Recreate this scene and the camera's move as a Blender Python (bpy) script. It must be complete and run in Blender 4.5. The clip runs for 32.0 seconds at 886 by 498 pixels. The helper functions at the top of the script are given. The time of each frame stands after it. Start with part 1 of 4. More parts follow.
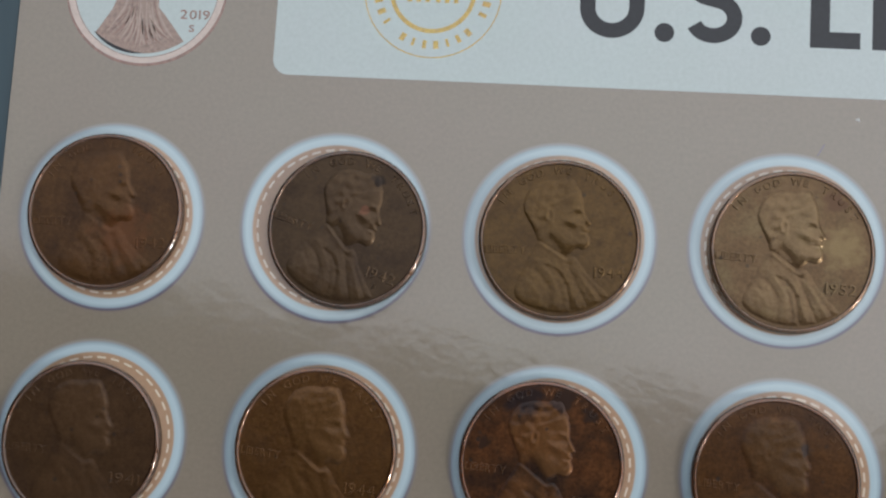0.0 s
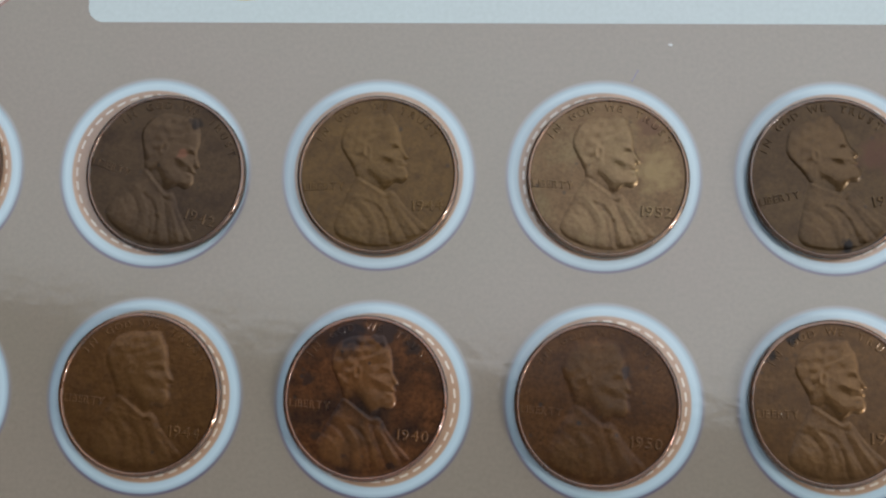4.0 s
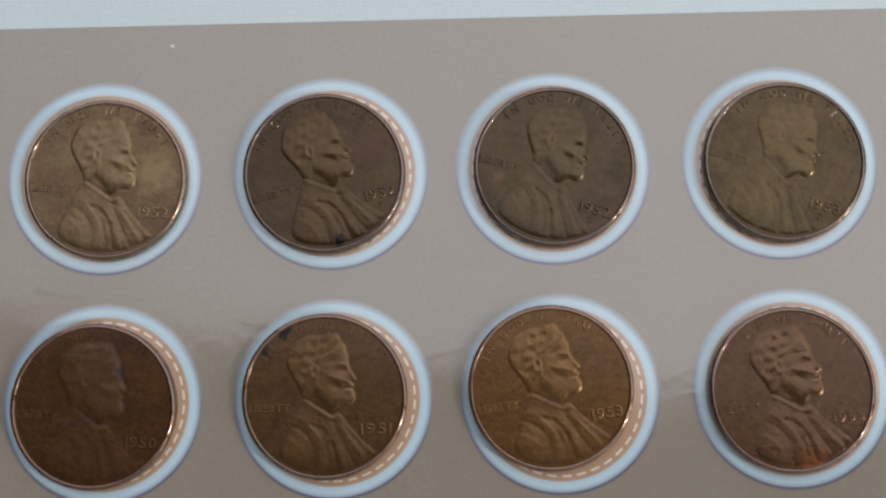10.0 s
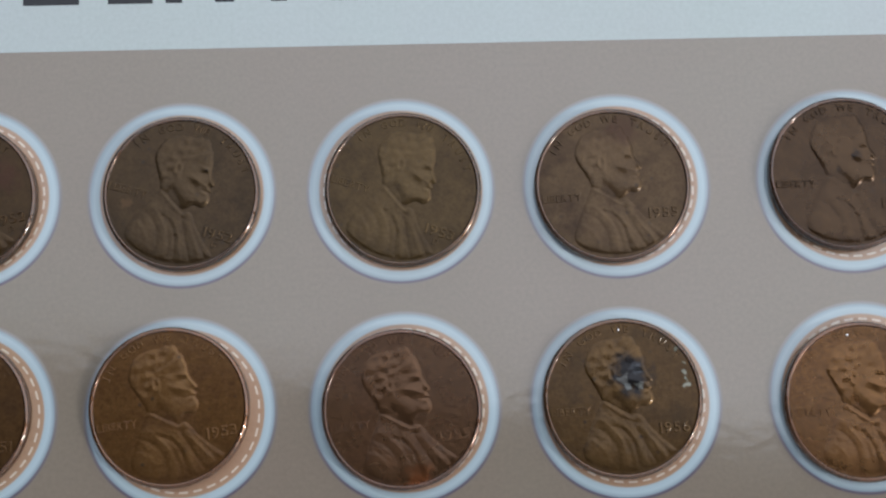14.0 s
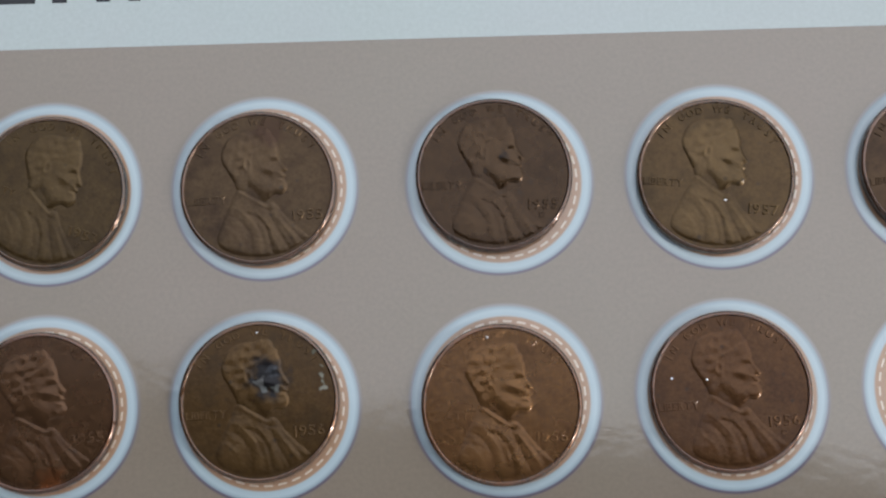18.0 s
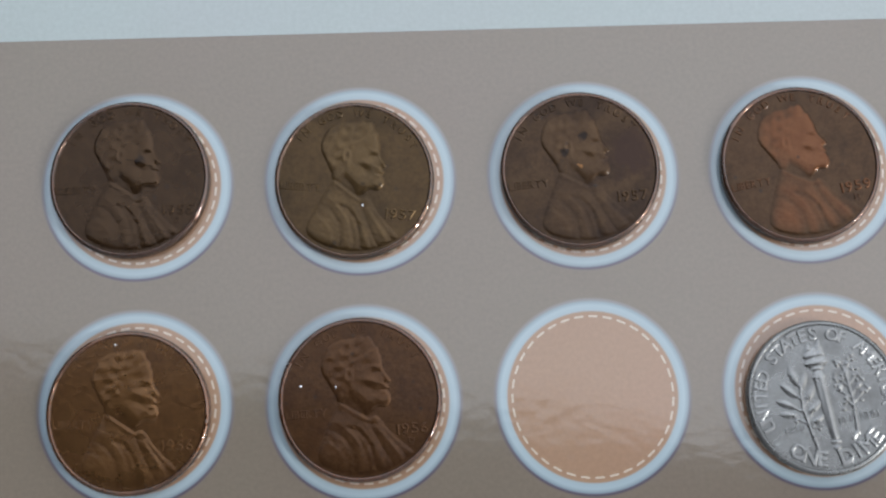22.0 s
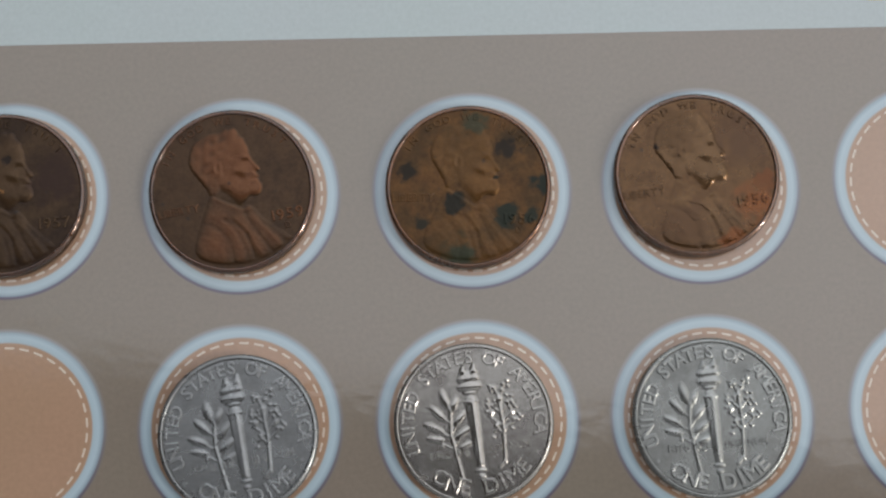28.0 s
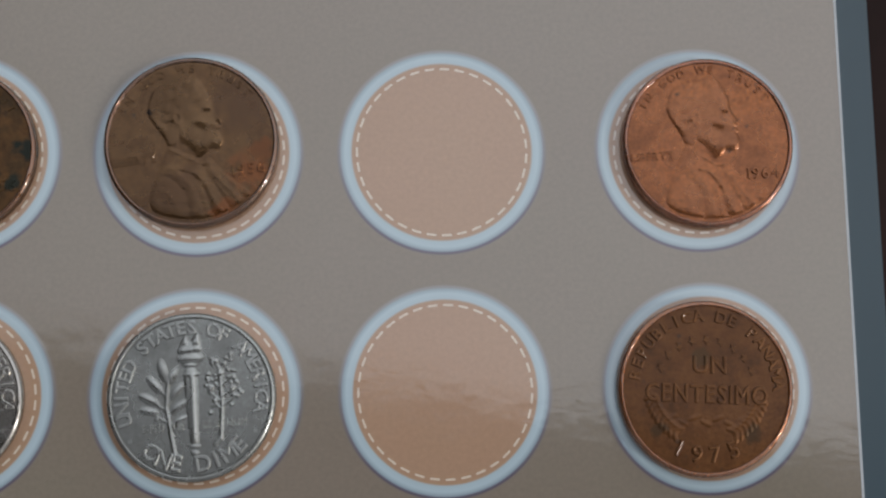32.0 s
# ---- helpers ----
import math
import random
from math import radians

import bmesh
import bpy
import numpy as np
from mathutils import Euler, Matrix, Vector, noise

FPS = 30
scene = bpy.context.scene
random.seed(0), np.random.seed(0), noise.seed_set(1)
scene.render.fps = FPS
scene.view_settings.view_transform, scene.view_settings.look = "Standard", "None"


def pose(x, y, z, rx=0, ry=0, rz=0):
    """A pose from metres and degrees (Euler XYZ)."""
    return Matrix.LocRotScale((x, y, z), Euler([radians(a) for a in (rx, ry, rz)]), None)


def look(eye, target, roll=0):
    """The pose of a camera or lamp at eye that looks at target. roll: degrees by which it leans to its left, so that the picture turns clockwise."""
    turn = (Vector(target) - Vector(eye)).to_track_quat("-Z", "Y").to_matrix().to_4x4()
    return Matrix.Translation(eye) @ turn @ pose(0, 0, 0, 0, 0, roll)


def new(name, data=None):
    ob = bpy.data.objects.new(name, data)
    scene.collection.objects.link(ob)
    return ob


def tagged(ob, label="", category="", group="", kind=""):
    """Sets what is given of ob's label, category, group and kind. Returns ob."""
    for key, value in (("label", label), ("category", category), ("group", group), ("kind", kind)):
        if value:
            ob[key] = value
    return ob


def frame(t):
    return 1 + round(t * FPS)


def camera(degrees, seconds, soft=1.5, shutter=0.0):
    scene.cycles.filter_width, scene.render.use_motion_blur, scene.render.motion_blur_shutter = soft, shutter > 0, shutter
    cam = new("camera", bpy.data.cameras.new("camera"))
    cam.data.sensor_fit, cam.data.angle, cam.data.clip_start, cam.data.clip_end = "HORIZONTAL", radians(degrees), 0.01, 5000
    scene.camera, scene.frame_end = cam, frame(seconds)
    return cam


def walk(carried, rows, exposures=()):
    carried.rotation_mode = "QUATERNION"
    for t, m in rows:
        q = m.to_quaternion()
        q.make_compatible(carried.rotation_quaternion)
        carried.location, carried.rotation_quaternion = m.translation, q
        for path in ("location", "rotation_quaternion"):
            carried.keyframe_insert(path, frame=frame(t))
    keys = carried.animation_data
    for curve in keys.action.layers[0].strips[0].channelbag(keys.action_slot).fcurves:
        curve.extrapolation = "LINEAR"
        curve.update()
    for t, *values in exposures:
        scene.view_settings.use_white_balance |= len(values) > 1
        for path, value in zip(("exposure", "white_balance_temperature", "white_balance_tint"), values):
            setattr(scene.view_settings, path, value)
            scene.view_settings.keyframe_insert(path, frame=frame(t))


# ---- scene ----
# All lengths below are in millimetres; MM turns them into metres. The board's printed face is z = 0.
MM = 0.001
cam = camera(38.0, 32.0, soft=2.3)
# seconds, x, y, z (mm), then the turn in degrees
PATH = [
    (0, 51.05, -21.39, 151.41, 7.526, 3.546, 3.438),
    (0.5, 50.73, -25.81, 153.32, 6.768, 3.190, 2.927),
    (1, 51.89, -26.56, 154.39, 6.204, 2.427, 2.232),
    (1.5, 48.84, -26.25, 155.14, 6.385, 2.336, 1.670),
    (2, 47.41, -26.39, 153.62, 6.774, 2.498, 1.310),
    (2.5, 48.64, -28.95, 153.86, 7.216, 2.453, 1.071),
    (3, 54.34, -29.46, 151.12, 7.561, 2.579, 0.986),
    (3.5, 61.61, -29.24, 149.31, 7.296, 2.386, 0.945),
    (5.5, 80.45, -27.81, 151.80, 9.607, 2.394, 0.812),
    (6, 82.13, -30.05, 152.89, 9.627, 1.383, 0.574),
    (6.5, 89.19, -29.08, 150.89, 9.239, 0.774, 0.390),
    (7, 91.80, -30.24, 150.49, 8.510, 0.519, 0.163),
    (7.5, 97.69, -30.47, 147.88, 8.237, 0.124, -0.363),
    (8, 102.43, -31.28, 147.30, 8.201, -0.194, -0.861),
    (8.5, 106.98, -31.35, 147.52, 8.077, 0.228, -1.138),
    (9, 109.89, -30.38, 147.21, 7.747, 0.115, -1.314),
    (9.5, 114.47, -29.36, 147.70, 7.237, 0.338, -1.306),
    (10, 120.79, -28.72, 149.60, 7.378, 0.301, -1.315),
    (10.5, 129.25, -30.93, 152.36, 7.634, 0.269, -1.297),
    (11, 134.10, -31.56, 152.34, 8.143, 0.274, -1.228),
    (11.5, 137.00, -31.05, 152.53, 8.073, 0.290, -1.206),
    (12, 143.65, -31.35, 153.26, 8.118, -0.077, -1.290),
    (12.5, 149.08, -30.75, 153.78, 8.211, 0.022, -1.302),
    (13, 150.80, -31.56, 154.53, 8.534, 0.054, -1.318),
    (13.5, 158.10, -31.55, 154.88, 8.619, -0.059, -1.345),
    (14, 163.95, -30.83, 154.96, 8.601, -0.336, -1.359),
    (14.5, 168.21, -32.09, 155.43, 8.651, -0.256, -1.354),
    (16.5, 195.15, -34.21, 154.47, 9.682, 0.882, -1.427),
    (17, 200.54, -35.74, 155.49, 9.694, 0.590, -1.388),
    (17.5, 206.32, -34.50, 154.50, 9.468, 0.549, -1.408),
    (18, 210.90, -34.06, 153.56, 9.557, 1.120, -1.319),
    (18.5, 217.20, -34.87, 153.15, 9.633, 1.241, -1.317),
    (19, 222.43, -34.81, 151.55, 9.701, 0.980, -1.335),
    (19.5, 227.52, -34.46, 152.44, 9.608, 0.950, -1.372),
    (20, 232.66, -33.78, 153.09, 9.514, 0.713, -1.396),
    (20.5, 235.19, -33.25, 153.33, 9.372, 0.577, -1.394),
    (21, 240.76, -33.89, 153.66, 9.101, 0.399, -1.450),
    (21.5, 246.87, -32.65, 152.91, 9.118, 0.284, -1.450),
    (22, 251.89, -32.87, 151.36, 9.107, 0.194, -1.513),
    (22.5, 258.84, -32.80, 151.11, 9.035, 0.247, -1.500),
    (23, 264.96, -32.28, 151.36, 8.935, 0.211, -1.475),
    (23.5, 270.94, -31.72, 152.53, 8.492, -0.104, -1.527),
    (24, 274.60, -31.48, 151.40, 8.573, -0.481, -1.505),
    (24.5, 280.48, -31.40, 150.36, 8.712, -0.115, -1.468),
    (25, 287.40, -31.00, 148.99, 8.302, 0.677, -1.365),
    (25.5, 292.31, -30.43, 149.59, 7.931, 0.185, -1.414),
    (27.5, 313.75, -28.80, 147.19, 8.376, 0.459, -1.233),
    (28, 318.32, -28.57, 146.11, 8.475, -0.053, -1.290),
    (28.5, 323.28, -27.81, 145.83, 8.361, -0.986, -1.320),
    (29, 328.88, -28.34, 147.08, 7.889, -1.714, -1.386),
    (29.5, 336.50, -27.92, 147.48, 7.210, -1.527, -1.387),
    (30, 347.45, -27.03, 149.27, 6.336, -0.711, -1.348),
    (30.5, 354.52, -26.05, 149.16, 6.358, -1.065, -1.413),
    (31, 363.10, -27.84, 148.94, 6.617, -1.454, -1.509),
    (31.5, 368.31, -28.39, 145.83, 7.378, -1.578, -1.209),
    (31.8, 370.95, -30.65, 141.80, 7.70, -1.83, -0.99),
    (32, 370.58, -30.20, 139.91, 7.869, -1.974, -0.856),
]
# seconds, stops, kelvin and tint
EXPOSURES = [(0, -0.15, 6500, 8), (1, 0.05, 6350, 8), (3, 0.06, 6350, 7), (6, -0.13, 6280, 8), (7.5, 0.02, 6480, 10), (9, 0.03, 6480, 10), (12, 0.04, 6500, 10),
             (14, -0.08, 6280, 10), (18, -0.08, 6400, 10), (20, -0.06, 6300, 10), (25, -0.28, 6400, 9), (28, -0.36, 6600, 10), (30, -0.44, 6680, 10), (32, -0.45, 6540, 10)]
walk(cam, [(t, pose(x * MM, y * MM, z * MM, rx, ry, rz)) for t, x, y, z, rx, ry, rz in PATH], exposures=EXPOSURES)

# ---- world and sun ----
SUN_AZ, SUN_EL = -22.0, 36.0      # degrees: from +x towards +y, and up
world = bpy.data.worlds.new("sky")
scene.world = world
world.use_nodes = True
wn = world.node_tree
sky = wn.nodes.new("ShaderNodeTexSky")
sky.sky_type, sky.sun_disc = "NISHITA", False
sky.sun_elevation, sky.sun_rotation = radians(SUN_EL), radians(90 - SUN_AZ)
sky.air_density, sky.dust_density, sky.ozone_density = 1.0, 2.0, 1.0
haze = wn.nodes.new("ShaderNodeHueSaturation")
haze.inputs["Saturation"].default_value = 0.2      # thin high cloud
wn.links.new(sky.outputs[0], haze.inputs["Color"])
# clouded sky weighted by hand: brightest high north, to lift the board's upper reflections
up = wn.nodes.new("ShaderNodeTexCoord")
height = wn.nodes.new("ShaderNodeVectorMath")
height.operation = "DOT_PRODUCT"
height.inputs[1].default_value = (0.0, 0.44, 0.898)
grade = wn.nodes.new("ShaderNodeMapRange")
grade.inputs["To Min"].default_value, grade.inputs["To Max"].default_value = 0.5, 4.6
wn.links.new(up.outputs["Generated"], height.inputs[0])
steep = wn.nodes.new("ShaderNodeMath")
steep.operation, steep.use_clamp = "POWER", True
steep.inputs[1].default_value = 3.5
wn.links.new(height.outputs["Value"], steep.inputs[0])
wn.links.new(steep.outputs[0], grade.inputs[0])
cloud = wn.nodes.new("ShaderNodeVectorMath")
cloud.operation = "SCALE"
wn.links.new(haze.outputs[0], cloud.inputs[0])
wn.links.new(grade.outputs[0], cloud.inputs["Scale"])
wn.links.new(cloud.outputs[0], wn.nodes["Background"].inputs[0])
wn.nodes["Background"].inputs[1].default_value = 0.153
sun = new("sun", bpy.data.lights.new("sun", "SUN"))
sun.data.energy, sun.data.angle, sun.data.color = 0.75, radians(5), (1.0, 0.97, 0.93)
sun_dir = Vector((math.cos(radians(SUN_EL)) * math.cos(radians(SUN_AZ)), math.cos(radians(SUN_EL)) * math.sin(radians(SUN_AZ)), math.sin(radians(SUN_EL))))
sun.matrix_world = look(sun_dir * 5, (0, 0, 0))


# ---- materials ----
def material(name, colour, rough=0.5, metal=0.0, coat=0.0, spec=0.5):
    m = bpy.data.materials.new(name)
    m.use_nodes = True
    b = m.node_tree.nodes["Principled BSDF"]
    b.inputs["Base Color"].default_value = (*colour, 1)
    b.inputs["Roughness"].default_value, b.inputs["Metallic"].default_value = rough, metal
    b.inputs["Specular IOR Level"].default_value = spec
    b.inputs["Coat Weight"].default_value = coat
    b.inputs["Coat Roughness"].default_value = 0.05
    return m


def node(m, kind, **settings):
    n = m.node_tree.nodes.new(kind)
    for key, value in settings.items():
        n.inputs[key.replace("_", " ")].default_value = value
    return n


def link(m, a, b):
    m.node_tree.links.new(a, b)


def mixed(m, fac, a, b, blend="MIX"):
    """A colour mix; fac, a and b are sockets or values. Returns the result's socket."""
    n = m.node_tree.nodes.new("ShaderNodeMix")
    n.data_type, n.blend_type = "RGBA", blend
    for index, value in ((0, fac), (6, a), (7, b)):
        if isinstance(value, bpy.types.NodeSocket):
            link(m, value, n.inputs[index])
        elif index:
            n.inputs[index].default_value = (*value, 1)
        else:
            n.inputs[index].default_value = value
    return n.outputs[2]


def noisy(m, scale, low, high, detail=4.0, coords=None):
    """A noise in world metres, stretched so that low..high becomes 0..1."""
    t = node(m, "ShaderNodeTexNoise", Scale=scale, Detail=detail, Roughness=0.6)
    if coords is None:
        coords = m.node_tree.nodes.new("ShaderNodeNewGeometry").outputs["Position"]
    link(m, coords, t.inputs["Vector"])
    r = node(m, "ShaderNodeMapRange", From_Min=low, From_Max=high)
    link(m, t.outputs[0], r.inputs[0])
    return r.outputs[0]


def base(m):
    return m.node_tree.nodes["Principled BSDF"]


def bump(m, height, distance, strength=1.0):
    n = node(m, "ShaderNodeBump", Distance=distance, Strength=strength)
    link(m, height, n.inputs["Height"])
    return n.outputs[0]


def printed(name, colour, fleck=0.035, rough=0.06):
    """Ink on paper under a clear glossy film: fine print grain, broad unevenness and a faint wave in the film."""
    m = material(name, colour, 0.45, spec=0.0, coat=1.0)
    b = base(m)
    dark = tuple(c * (1 - 2 * fleck) for c in colour)
    light = tuple(min(1, c * (1 + fleck)) for c in colour)
    fine = mixed(m, noisy(m, 1900, 0.3, 0.7), dark, light)
    broad = mixed(m, noisy(m, 60, 0.35, 0.7), (1 - fleck * 0.4, 1 - fleck * 0.9, 1 - fleck * 0.9), (1, 1, 1))
    broad = mixed(m, 1.0, broad, mixed(m, noisy(m, 26, 0.35, 0.65, 6), (1.0, 0.985, 0.985), (0.965, 0.985, 0.96)), "MULTIPLY")
    link(m, mixed(m, 1.0, fine, broad, "MULTIPLY"), b.inputs["Base Color"])
    wave = bump(m, noisy(m, 80, 0.2, 0.8, 3.0), 0.000036)
    ripple = node(m, "ShaderNodeBump", Distance=0.000009)
    link(m, noisy(m, 850, 0.2, 0.8, 4.0), ripple.inputs["Height"])
    link(m, wave, ripple.inputs["Normal"])
    link(m, ripple.outputs[0], b.inputs["Coat Normal"])
    b.inputs["Coat IOR"].default_value = 1.9
    b.inputs["Coat Roughness"].default_value = rough
    return m


PRINT_TAN = printed("print_tan", (0.285, 0.243, 0.196))
PRINT_PEACH = printed("print_peach", (0.505, 0.328, 0.222))
PRINT_WHITE = printed("print_white", (0.525, 0.61, 0.62), 0.03)


def ring_print():
    """The slots' printed white ring: soft inside, bluish outside, with a printed mauve shadow along its lower edge."""
    m = printed("print_ring_white", (0.53, 0.635, 0.70), 0.02)
    at = m.node_tree.nodes.new("ShaderNodeTexCoord").outputs["Object"]
    reach = m.node_tree.nodes.new("ShaderNodeVectorMath")
    reach.operation = "LENGTH"
    link(m, at, reach.inputs[0])
    along = node(m, "ShaderNodeMapRange", From_Min=0.0098, From_Max=0.0118)
    link(m, reach.outputs["Value"], along.inputs[0])
    ends = []
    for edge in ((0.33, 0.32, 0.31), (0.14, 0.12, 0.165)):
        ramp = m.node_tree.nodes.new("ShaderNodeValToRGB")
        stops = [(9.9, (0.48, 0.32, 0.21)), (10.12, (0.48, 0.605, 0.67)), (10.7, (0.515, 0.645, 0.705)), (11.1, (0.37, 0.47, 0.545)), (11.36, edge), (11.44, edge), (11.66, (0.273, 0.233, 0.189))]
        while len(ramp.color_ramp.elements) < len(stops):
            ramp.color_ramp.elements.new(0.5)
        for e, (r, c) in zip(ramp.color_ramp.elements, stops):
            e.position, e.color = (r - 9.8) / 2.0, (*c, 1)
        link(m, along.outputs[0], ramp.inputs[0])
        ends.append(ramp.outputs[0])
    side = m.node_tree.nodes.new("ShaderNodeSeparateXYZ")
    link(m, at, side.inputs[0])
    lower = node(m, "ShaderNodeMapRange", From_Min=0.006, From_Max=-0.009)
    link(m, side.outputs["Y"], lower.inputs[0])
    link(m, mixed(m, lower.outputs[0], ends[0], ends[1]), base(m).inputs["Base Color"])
    return m


PRINT_RING = ring_print()
PRINT_SHADE = printed("print_mauve", (0.24, 0.20, 0.25), 0.06)
PRINT_INK = printed("print_black", (0.018, 0.02, 0.026), 0.1)
base(PRINT_INK).inputs["Coat Weight"].default_value = 0.45      # toner stands a little matt
PRINT_GOLD = printed("print_gold", (0.66, 0.46, 0.09), 0.2)
PRINT_STITCH = printed("print_cream", (0.80, 0.70, 0.58), 0.03)
PRINT_ROSE = printed("print_rose", (0.33, 0.20, 0.16), 0.2)
PRINT_ROSE_MID = printed("print_rose_mid", (0.30, 0.18, 0.14), 0.2)
PRINT_ROSE_PALE = printed("print_rose_pale", (0.66, 0.55, 0.50), 0.06)
PRINT_CLOTH = printed("print_cloth", (0.37, 0.26, 0.21), 0.16)
PRINT_CLOTH_PALE = printed("print_cloth_pale", (0.46, 0.34, 0.285), 0.08)
FILM = material("clear_film", (0.068, 0.112, 0.14), 0.3)
base(FILM).inputs["Transmission Weight"].default_value = 0.3
FILM_EDGE = material("film_edge", (0.55, 0.58, 0.60), 0.3)

TABLE = material("dark_wood", (0.03, 0.018, 0.016), 0.7, spec=0.1)
link(TABLE, mixed(TABLE, noisy(TABLE, 30, 0.3, 0.7, 8), (0.012, 0.008, 0.008), (0.05, 0.028, 0.024)), base(TABLE).inputs["Base Color"])
BLOCKER_WOOD = material("blocker_wood", (0.05, 0.035, 0.028), 0.7)
link(BLOCKER_WOOD, mixed(BLOCKER_WOOD, noisy(BLOCKER_WOOD, 12, 0.3, 0.7, 8), (0.03, 0.02, 0.016), (0.08, 0.055, 0.045)), base(BLOCKER_WOOD).inputs["Base Color"])
RENDER = material("white_render", (0.74, 0.73, 0.71), 0.8)
link(RENDER, mixed(RENDER, noisy(RENDER, 4, 0.3, 0.7, 8), (0.68, 0.67, 0.65), (0.78, 0.77, 0.75)), base(RENDER).inputs["Base Color"])
GROUND = material("paving", (0.25, 0.24, 0.22), 0.85)
link(GROUND, mixed(GROUND, noisy(GROUND, 3, 0.3, 0.7, 8), (0.18, 0.17, 0.16), (0.30, 0.29, 0.27)), base(GROUND).inputs["Base Color"])


# ---- building helpers ----
def mesh(name, verts, faces, mat, smooth=False):
    me = bpy.data.meshes.new(name)
    me.from_pydata([(x * MM, y * MM, z * MM) for x, y, z in verts], [], faces)
    me.materials.append(mat)
    if smooth:
        me.polygons.foreach_set("use_smooth", [True] * len(me.polygons))
    me.update()
    return me


def put(name, me, parent=None, at=(0, 0, 0), turn=0, label=""):
    ob = new(name, me)
    ob.location, ob.rotation_euler[2] = [a * MM for a in at], radians(turn)
    if parent:
        ob.parent = parent
    return tagged(ob, label)


def thing(name, label, category, group="", kind="", at=(0, 0, 0)):
    ob = new(name)
    ob.location = [a * MM for a in at]
    ob.empty_display_size = 0.01
    return tagged(ob, label, category, group, kind)


def prism(outline, z0, z1):
    """A slab with the given outline (counter-clockwise), from z0 to z1."""
    n = len(outline)
    verts = [(x, y, z0) for x, y in outline] + [(x, y, z1) for x, y in outline]
    faces = [tuple(range(n, 2 * n)), tuple(range(n - 1, -1, -1))]
    faces += [(i, (i + 1) % n, n + (i + 1) % n, n + i) for i in range(n)]
    return verts, faces


def circle(r, n=96, x=0.0, y=0.0):
    return [(x + r * math.cos(2 * math.pi * i / n), y + r * math.sin(2 * math.pi * i / n)) for i in range(n)]


def rounded(x0, y0, x1, y1, r, n=8):
    pts = []
    for cx, cy, a0 in ((x1 - r, y0 + r, -90), (x1 - r, y1 - r, 0), (x0 + r, y1 - r, 90), (x0 + r, y0 + r, 180)):
        pts += [(cx + r * math.cos(radians(a0 + 90 * i / n)), cy + r * math.sin(radians(a0 + 90 * i / n))) for i in range(n + 1)]
    return pts


def annulus(profile, n=96, cut=None):
    """A ring turned about z: profile is a closed or open list of (r, z)."""
    k = len(profile)
    verts = [(r * math.cos(2 * math.pi * i / n), r * math.sin(2 * math.pi * i / n), z) for i in range(n) for r, z in profile]
    faces = [(i * k + j, ((i + 1) % n) * k + j, ((i + 1) % n) * k + j + 1, i * k + j + 1) for i in range(n) for j in range(k - 1)]
    return verts, faces


def join(*pieces):
    verts, faces = [], []
    for v, f in pieces:
        o = len(verts)
        verts += list(v)
        faces += [tuple(i + o for i in face) for face in f]
    return verts, faces


def box(x0, y0, z0, x1, y1, z1, r=0.0):
    return prism(rounded(x0, y0, x1, y1, r) if r else [(x0, y0), (x1, y0), (x1, y1), (x0, y1)], z0, z1)


# ---- the large structure ----
ground = put("ground", mesh("ground", *box(-4e5, -4e5, -800, 4e5, 4e5, -751.8), GROUND))
tagged(ground, "grey stone paving under the table", "ground", kind="structure")

table = thing("table", "dark brown stained wooden table under the board", "table", at=(203, -60, -1.8))
put("tabletop", mesh("tabletop", *box(-650, -400, -26, 650, 400, 0, 12), TABLE), table)
leg = mesh("leg", *box(-30, -30, -750, 30, 30, -26, 4), TABLE)
for sx in (-590, 590):
    for sy in (-340, 340):
        put("leg", leg, table, (sx, sy, 0))

# unseen additions: low wall behind the camera, dark pieces that block light
# low white wall, added out of view to close the south side
wall = put("wall_south", mesh("wall_south", *box(-2600, -1600, -751.8, 3000, -1500, 350), RENDER))
tagged(wall, "added low plain white wall behind the table, out of view", "wall", kind="structure")
# tall dark wall added out of view to cut light from the west
west_block = put("west_blocker", mesh("west_blocker", *box(-3100, -2600, -751.8, -3000, 4000, 2900), BLOCKER_WOOD))
tagged(west_block, "added tall dark wall, out of view, that cuts the light from the west", "wall", kind="structure")
# dark board added over the near side, standing in for the camera's reflection
OVERHEAD_AT = (300, 80, 3400)
overhead = put("overhead_blocker", mesh("overhead_blocker", *box(-2700, -1300, 0, 2700, 0, 120), BLOCKER_WOOD), None, OVERHEAD_AT, -8.5)
tagged(overhead, "added dark overhead board that darkens the coin board's lower reflections", "ceiling", kind="structure")

# posts only carry the added board
blocker_post = mesh("blocker_post", *box(-60, -60, -4151.8, 60, 60, 0, 8), BLOCKER_WOOD)
for sx in (-2500, 2500):
    for sy in (-1150, -150):
        put("blocker_post", blocker_post, overhead, (sx, sy, 0))

# ---- the coin board ----
BOARD_X0, BOARD_X1, BOARD_Y0, BOARD_Y1 = -14.1, 420.7, -230.0, 50.0
board = thing("coin_board", "laminated tan collector board with two rows of printed coin slots", "coin board", at=(0, 0, 0))
put("print_sheet", mesh("print_sheet", *box(BOARD_X0, BOARD_Y0, -1.2, BOARD_X1, BOARD_Y1, 0), PRINT_TAN), board, label="glossy tan printed card")
edge = 3.9
